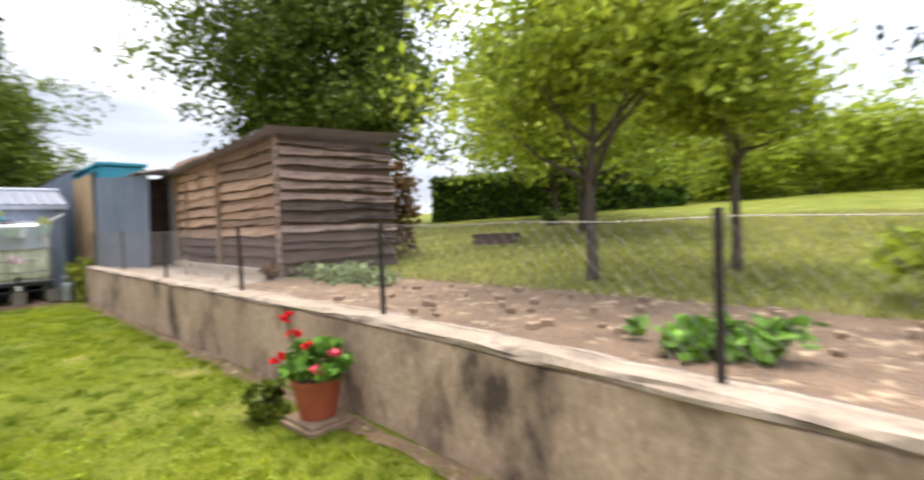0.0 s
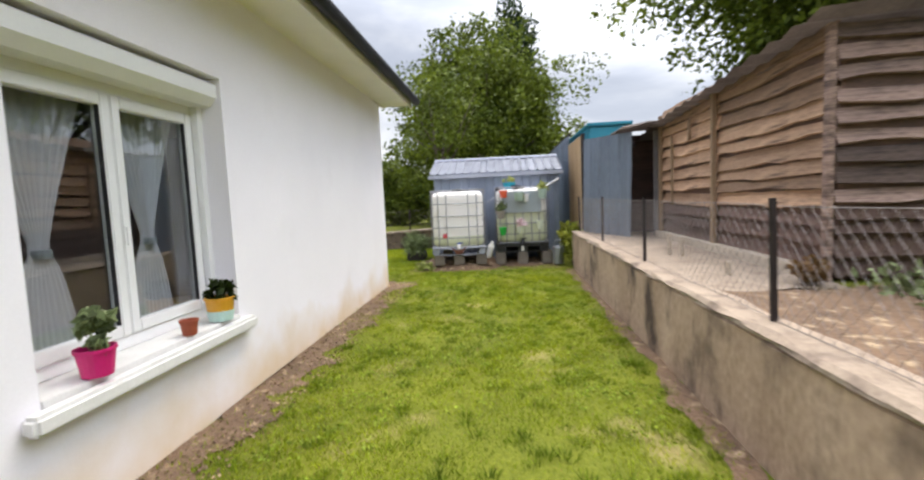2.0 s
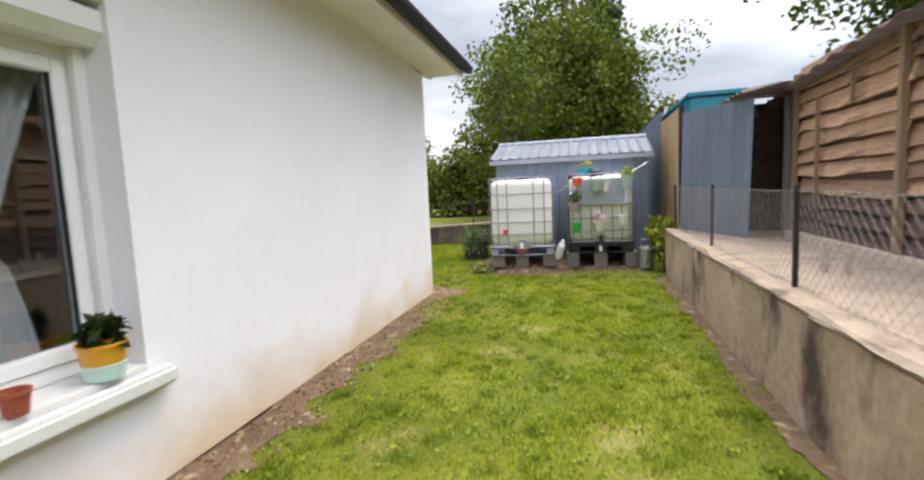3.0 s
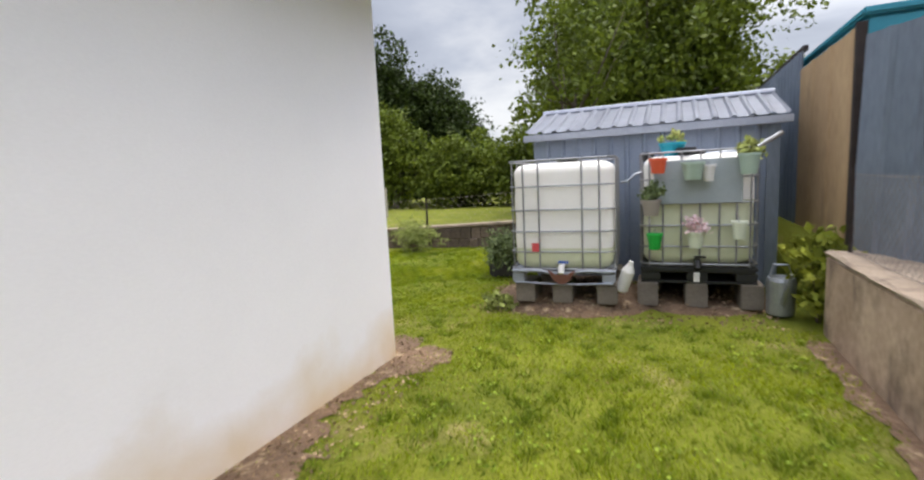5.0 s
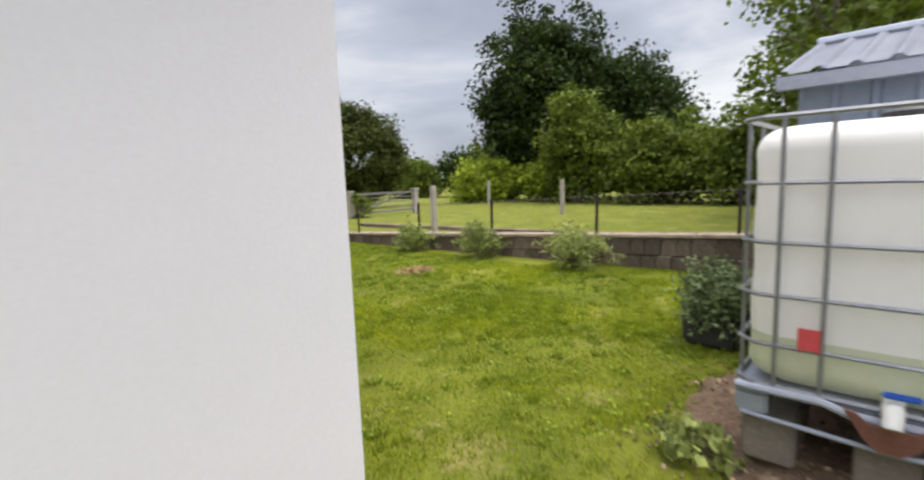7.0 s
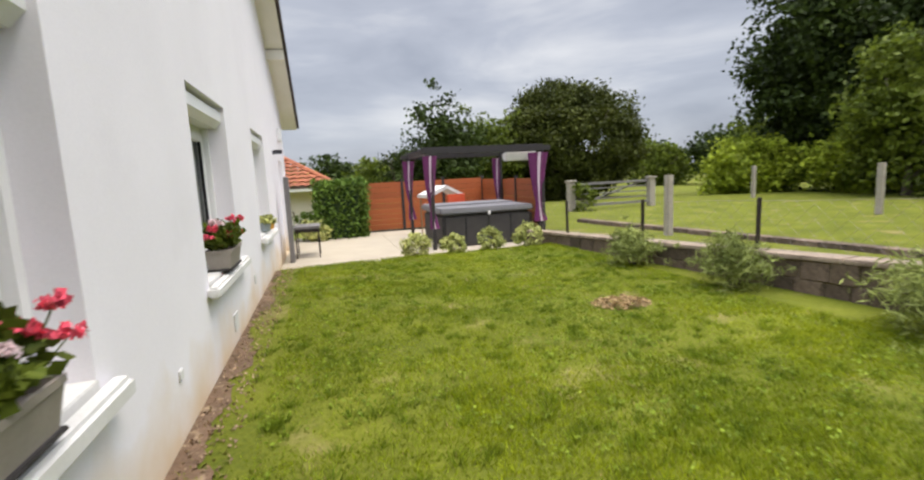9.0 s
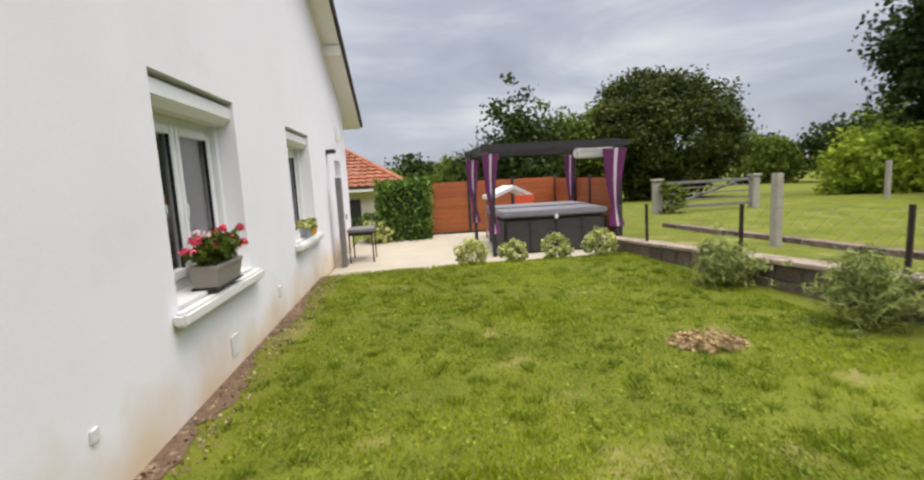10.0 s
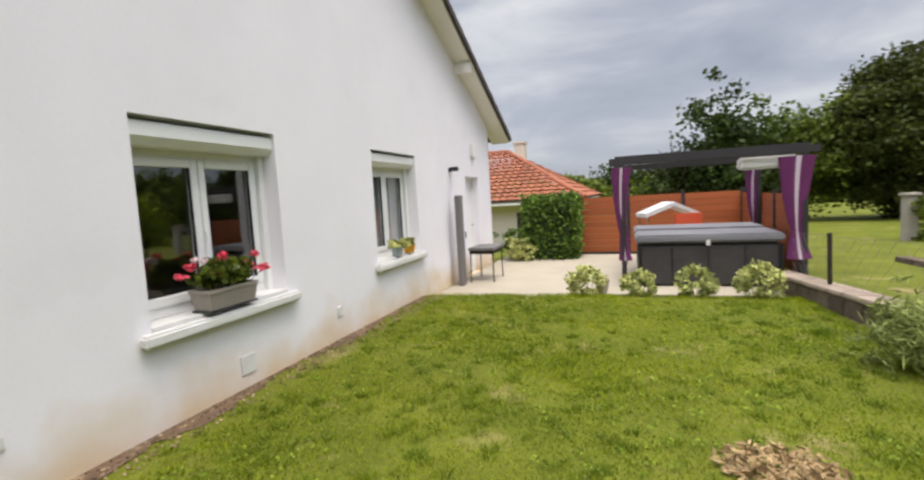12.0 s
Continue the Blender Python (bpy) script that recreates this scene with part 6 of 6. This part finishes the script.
tree("big dark oak across the field", "tree", (-33.2, -16.2, -0.2), 0.45, (0, 0, 5.6), (3.6, 3.8, 4.4), L_DEEP, 640, 52, 0.21, 0.48, 0.55, -0.9)
tree("dark oak beside the big one", "tree", (-35.0, -11.6, -0.2), 0.35, (0, 0, 4.2), (2.3, 2.3, 3.2), L_DEEP, 300, 46, 0.20, 0.45, 0.55, -0.9)
tree("light green tree before the oaks", "tree", (-29.5, -11.6, -0.1), 0.16, (0, 0, 2.6), (1.9, 1.9, 2.4), L_MID, 220, 30, 0.18, 0.32, 0.4, -0.9)
for x, y, r, h, m in ((-30.0, -8.0, 2.2, 1.75, L_MID), (-30.5, -4.2, 2.3, 1.8, L_MID), (-29, 0.0, 2.4, 1.8, L_HEDGE), (-31.5, -14.0, 2.0, 1.3, L_BRIGHT), (-29.8, -18.0, 1.8, 1.2, L_BRIGHT), (-34, -20.5, 2.2, 1.6, L_MID)):
    tree("broad green shrub at the field's edge", "shrub", (x, y, -0.2), 0.1, (0, 0, h), (r, r, h), m, 200, 44, 0.17, 0.36, 0.5, -1.0, 5, "shrub")
tree("broad dome-shaped dark olive tree", "tree", (-23.6, -23.5, -0.5), 0.4, (0, 0, 3.2), (3.4, 3.4, 2.9), L_OLIVE, 700, 52, 0.14, 0.34, 0.75, -0.95, rough=0.08)
tree("ragged dark conifer behind the fence", "tree", (-16.9, -23.0, -0.9), 0.2, (0, 0, 2.9), (1.7, 1.7, 2.3), L_DEEP, 210, 30, 0.18, 0.34, 0.3, -0.95, rough=0.4)
tree("ragged green tree behind the fence", "tree", (-19.3, -24.0, -0.9), 0.2, (0, 0, 2.9), (1.5, 1.5, 2.0), L_MID, 170, 30, 0.18, 0.34, 0.4, -0.95, rough=0.4)
tree("thin twiggy tree behind the fence", "tree", (-14.6, -23.5, -0.9), 0.12, (0, 0, 2.6), (1.3, 1.3, 1.6), L_DEEP, 60, 24, 0.14, 0.30, 0.3, -0.95, rough=0.5)
for i in range(13):
    x = -62 + i * 5.5
    y = -64 + 6 * math.sin(i * 1.9) + 1.2 * i * 0
    tree("distant tree in a far wooded line", "tree", (x, y, -1.8), 0.3, (0, 0, 2.8), (3.6, 3.6, 2.6 + 0.8 * math.sin(i * 2.3)), L_MID if i % 3 else L_DEEP, 110, 24, 0.5, 0.7, 0.5, -0.9, 5)
for i in range(9):
    x = -62 + 3 * math.sin(i * 2.1)
    y = -52 + i * 8.5
    tree("distant tree in a far wooded line", "tree", (x, y, -1.0), 0.3, (0, 0, 3.2), (4.6, 4.6, 3.2 + 0.8 * math.sin(i * 2.3)), L_MID if i % 3 else L_DEEP, 120, 24, 0.5, 0.7, 0.5, -0.9, 5)
for x, y, r, h in ((-5.5, 22.0, 2.2, 1.5), (-1.5, 24.0, 2.6, 1.7), (2.5, 23.0, 2.4, 1.6), (6.0, 21.0, 2.4, 1.8), (-12.5, 23.0, 3.0, 2.6), (-8.5, 26.0, 3.2, 2.8)):
    tree("loose yellow-green shrub behind the upper lawn", "shrub", (x, y, 1.7), 0.08, (0, 0, h), (r, r, h), L_BRIGHT, 170, 34, 0.17, 0.36, 0.5, -1.0, 5, "shrub")
hedge_block("long clipped green hedge at the garden's back", pose(-10.4, 17.2, 1.25, 0, 0, 25), (9.0, 1.2, 1.7), L_HEDGE, 9000, 0.15)
hedge_block("tall loose hedge closing the upper garden", pose(-4.0, 33.0, 1.7), (44.0, 2.0, 3.2), L_MID, 16000, 0.30)
hedge_block("clipped green hedge along the garden's side", pose(2.6, 13.0, 1.0, 0, 0, 80), (7.0, 1.1, 1.8), L_HEDGE, 6000, 0.13)
bush("round copper-leaved shrub beside the plank shed", (-7.2, 6.85, 0.66), (0.42, 0.42, 0.85), L_COPPER, 1900, 0.07)
bush("small clipped shrub on the upper lawn", (-7.0, 11.8, 1.0), (0.28, 0.28, 0.30), L_HEDGE, 500, 0.06)
bush("bright green leafy shrub in the garden bed", (0.05, 5.6, 0.60), (0.75, 0.62, 0.36), L_BRIGHT, 2600, 0.06)
bush("low green plants in the garden bed", (-1.2, 3.75, 0.60), (0.40, 0.22, 0.07), M_LEAF, 500, 0.06)
bush("low mat of silvery green herbs by the shed", (-5.35, 4.55, 0.60), (0.80, 0.30, 0.06), L_SAGE, 1300, 0.045)
bush("dry leafy clump at the shed corner", (-6.35, 4.1, 0.60), (0.17, 0.15, 0.13), L_COPPER, 350, 0.04)
t = thing("crate", "dark wooden crate on the upper lawn", "crate", pose(-6.3, 8.6, 0.78, 0, 0, 25))
for z in (0.02, 0.13):
    for y in (-0.25, 0.25):
        part("slat", boxed(-0.4, 0.4, y - 0.012, y + 0.012, z, z + 0.09), M_PLANK_D, t)
    for x in (-0.4, 0.4):
        part("slat", boxed(x - 0.012, x + 0.012, -0.235, 0.235, z, z + 0.09), M_PLANK_D, t)
rr = random.Random(23)
for i in range(60):
    x, y = rr.uniform(-4.2, 1.5), rr.uniform(3.6, 4.9)
    s = rr.uniform(0.02, 0.055)
    ob = link_mesh("earth_clod", stone_meshes[rr.randint(0, 5)])
    ob.data = ob.data.copy()
    ob.data.materials.clear()
    ob.data.materials.append(M_CLOD)
    ob.matrix_basis = Matrix.Translation((x, y, 0.612 + s * 0.3)) @ pose(0, 0, 0, 0, 0, rr.uniform(0, 180)) @ Matrix.Diagonal((s * 1.6, s, s * 0.8, 1))
    tagged(ob, "dry earth clod lying in the dug garden bed", "clod", "clods in the garden bed")

# ---- grass ----


def blades(name, rects, n, h0, h1, material, label, zfun, keep=None, width=0.006):
    areas = np.array([(b - a) * (d - c) for a, b, c, d in rects])
    pick = RNG.choice(len(rects), n, p=areas / areas.sum())
    r = np.array(rects)[pick]
    x = r[:, 0] + (r[:, 1] - r[:, 0]) * RNG.uniform(0, 1, n)
    y = r[:, 2] + (r[:, 3] - r[:, 2]) * RNG.uniform(0, 1, n)
    if keep is not None:
        k = keep(x, y)
        x, y = x[k], y[k]
    n = len(x)
    patch = 0.5 + 0.5 * np.sin(x * 2.1 + 1.3 * np.sin(y * 1.7)) * np.cos(y * 1.9 + 0.8 * np.sin(x * 2.9))
    h = RNG.uniform(h0, h1, n) * (0.6 + 0.7 * patch)
    a = RNG.uniform(0, 6.283, n)
    lean = RNG.uniform(0.3, 1.6, n) * h
    la = RNG.uniform(0, 6.283, n)
    z = zfun(x, y)
    w = width * RNG.uniform(0.6, 1.5, n)
    q = np.empty((n, 3, 3))
    q[:, 0] = np.stack([x - w * np.cos(a), y - w * np.sin(a), z - 0.01], 1)
    q[:, 1] = np.stack([x + w * np.cos(a), y + w * np.sin(a), z - 0.01], 1)
    q[:, 2] = np.stack([x + lean * np.cos(la), y + lean * np.sin(la), z + h], 1)
    ob = raw_mesh(name, q, 3, material)
    return tagged(ob, label, "grass", kind="stuff")


def lawn_keep(x, y):
    chance = RNG.uniform(0, 1, len(x))
    wob = 0.12 * np.sin(x * 2.3) + 0.08 * np.sin(x * 5.1 + y) + 0.06 * np.sin(x * 11 + 3 * y)
    dry_side = np.clip((x + 6.5) / 3.0, 0, 1) * 0.55
    near_wall = (x > -10.5) & (chance > np.clip((y - 0.05 + wob) / (0.60 + dry_side), 0.14, 1))
    near_gable = (y < 0.1) & (chance > np.clip((-10.18 - x + 0.06 * np.sin(y * 3.1)) / 0.30, 0.22, 1))
    foot = (x > -11.4) & (chance > np.clip((3.10 - y + 0.4 * wob) / 0.16, 0.35, 1))
    tanks = (y > 0.15) & (chance > np.clip((x + 11.62 + 0.5 * wob) / 0.30, 0.07, 1)) & (x > -13.2)
    stump = ((x + 13.68) ** 2 + (y + 4.25) ** 2 < 0.1)
    bare = (np.sin(x * 1.3 + 2 * np.sin(y * 1.1)) * np.sin(y * 2.3 + x * 0.7) > 0.62) & (RNG.uniform(0, 1, len(x)) > 0.4)
    worn = np.sin(x * 4.3 + 1.7 * np.sin(y * 3.7)) * np.sin(y * 5.1 + 1.1 * np.sin(x * 2.9)) > RNG.uniform(0.2, 1.3, len(x))
    house = (x > WALL_W - 0.01) & (y < WALL_N + 0.01)
    return ~(near_wall | near_gable | foot | tanks | stump | bare | worn | house)


def dry_keep(x, y):
    side = np.clip((x + 7) / 3.5, 0, 1) * np.clip((1.5 - y) / 0.9, 0, 1) * (y > 0)
    spots = np.clip(np.sin(x * 2.3 + 1.5 * np.sin(y * 1.9)) * np.sin(y * 3.1 + x) - 0.35, 0, 1)
    edge = (y > 0) & ((y < 0.55) | (y > 2.85))
    return RNG.uniform(0, 1, len(x)) < 0.10 + 0.8 * side + 1.1 * spots + 0.35 * edge


zero = lambda x, y: np.zeros(len(x))
LAWN = [(-11.6, 2.5, 0.1, 3.1), (-15.0, -10.2, -8.3, 0.1), (-15.9, -11.6, -3.0, 0.6), (-15.6, -13.3, 0.6, 2.9)]
blades("lawn_grass", LAWN, 560000, 0.012, 0.032, L_GRASS, "short mown green lawn grass with worn spots", zero, lawn_keep, 0.0042)
blades("dry_grass", LAWN[:2], 130000, 0.008, 0.022, L_STRAW, "dry straw blades among the lawn", zero, dry_keep, 0.003)
blades("upper_grass", [(-12.0, 4.5, 5.0, 14.0)], 150000, 0.03, 0.08, L_FIELD, "longer pale grass on the upper lawn", lambda x, y: 0.60 + 0.075 * np.maximum(0, y - 6), lambda x, y: ~((x < -6.3) & (y < 6.6)), 0.010)

# tufts of coarser grass
nt = 1500
tx = np.concatenate([RNG.uniform(-11.4, 2.0, nt // 2), RNG.uniform(-15.0, -10.4, nt // 2)])
ty = np.concatenate([RNG.uniform(0.45, 3.0, nt // 2), RNG.uniform(-8.0, 0.4, nt // 2)])
per = 46
ang_ = RNG.uniform(0, 6.283, (nt, per))
rad_ = RNG.uniform(0, 0.05, (nt, per))
bx, by = tx[:, None] + rad_ * np.cos(ang_), ty[:, None] + rad_ * np.sin(ang_)
bh = RNG.uniform(0.025, 0.062, (nt, per)) * RNG.uniform(0.6, 1.1, (nt, 1))
bl = bh * RNG.uniform(0.3, 1.3, (nt, per))
wd = RNG.uniform(0, 6.283, (nt, per))
q = np.empty((nt, per, 3, 3))
q[:, :, 0] = np.stack([bx - 0.0035 * np.cos(wd), by - 0.0035 * np.sin(wd), bx * 0 - 0.01], -1)
q[:, :, 1] = np.stack([bx + 0.0035 * np.cos(wd), by + 0.0035 * np.sin(wd), bx * 0 - 0.01], -1)
q[:, :, 2] = np.stack([bx + bl * np.cos(ang_), by + bl * np.sin(ang_), bh], -1)
tagged(raw_mesh("grass_tufts", q.reshape(-1, 3, 3), 3, L_TUFT), "coarse darker grass tufts standing in the lawn", "grass", kind="stuff")

# broad weed and clover leaves
n = 4200
rx = np.concatenate([RNG.uniform(-11.4, 1.5, n // 2), RNG.uniform(-14.8, -10.5, n // 2)])
ry = np.concatenate([RNG.uniform(0.5, 2.95, n // 2), RNG.uniform(-8.0, 0.4, n // 2)])
ok = np.sin(rx * 1.9 + ry) * np.cos(ry * 1.7 - 0.6 * rx) > -0.35
cen = np.stack([rx, ry, np.full(n, 0.026)], 1)[ok]
cen = (cen[:, None, :] + RNG.normal(size=(len(cen), 6, 3)) * np.array((0.024, 0.024, 0.004))).reshape(-1, 3)
clover = raw_mesh("clover", leaf_quads(cen, 0.016, flat=0.8, longer=1.5), 4, L_CLOVER)
tagged(clover, "small clover leaves scattered through the lawn", "clover", kind="stuff")

# crumbs of earth, chips and pebbles on the bare strips
n = 5200
cx = np.concatenate([RNG.uniform(-10.4, 2.0, n // 2), RNG.uniform(-10.42, -10.16, n // 4), RNG.uniform(-12.9, -11.45, n // 4)])
cy = np.concatenate([RNG.uniform(0.09, 0.50, n // 2), RNG.uniform(-8.0, 0.1, n // 4), RNG.uniform(0.1, 2.9, n // 4)])
cz = np.array([0.012 + mound(px, py) for px, py in zip(cx, cy)])
crumbs = raw_mesh("earth_crumbs", leaf_quads(np.stack([cx, cy, cz], 1), 0.020, flat=0.3, longer=1.3), 4, L_CRUMB)
tagged(crumbs, "loose crumbs of earth and dry chips on bare soil", "soil crumbs", kind="stuff")
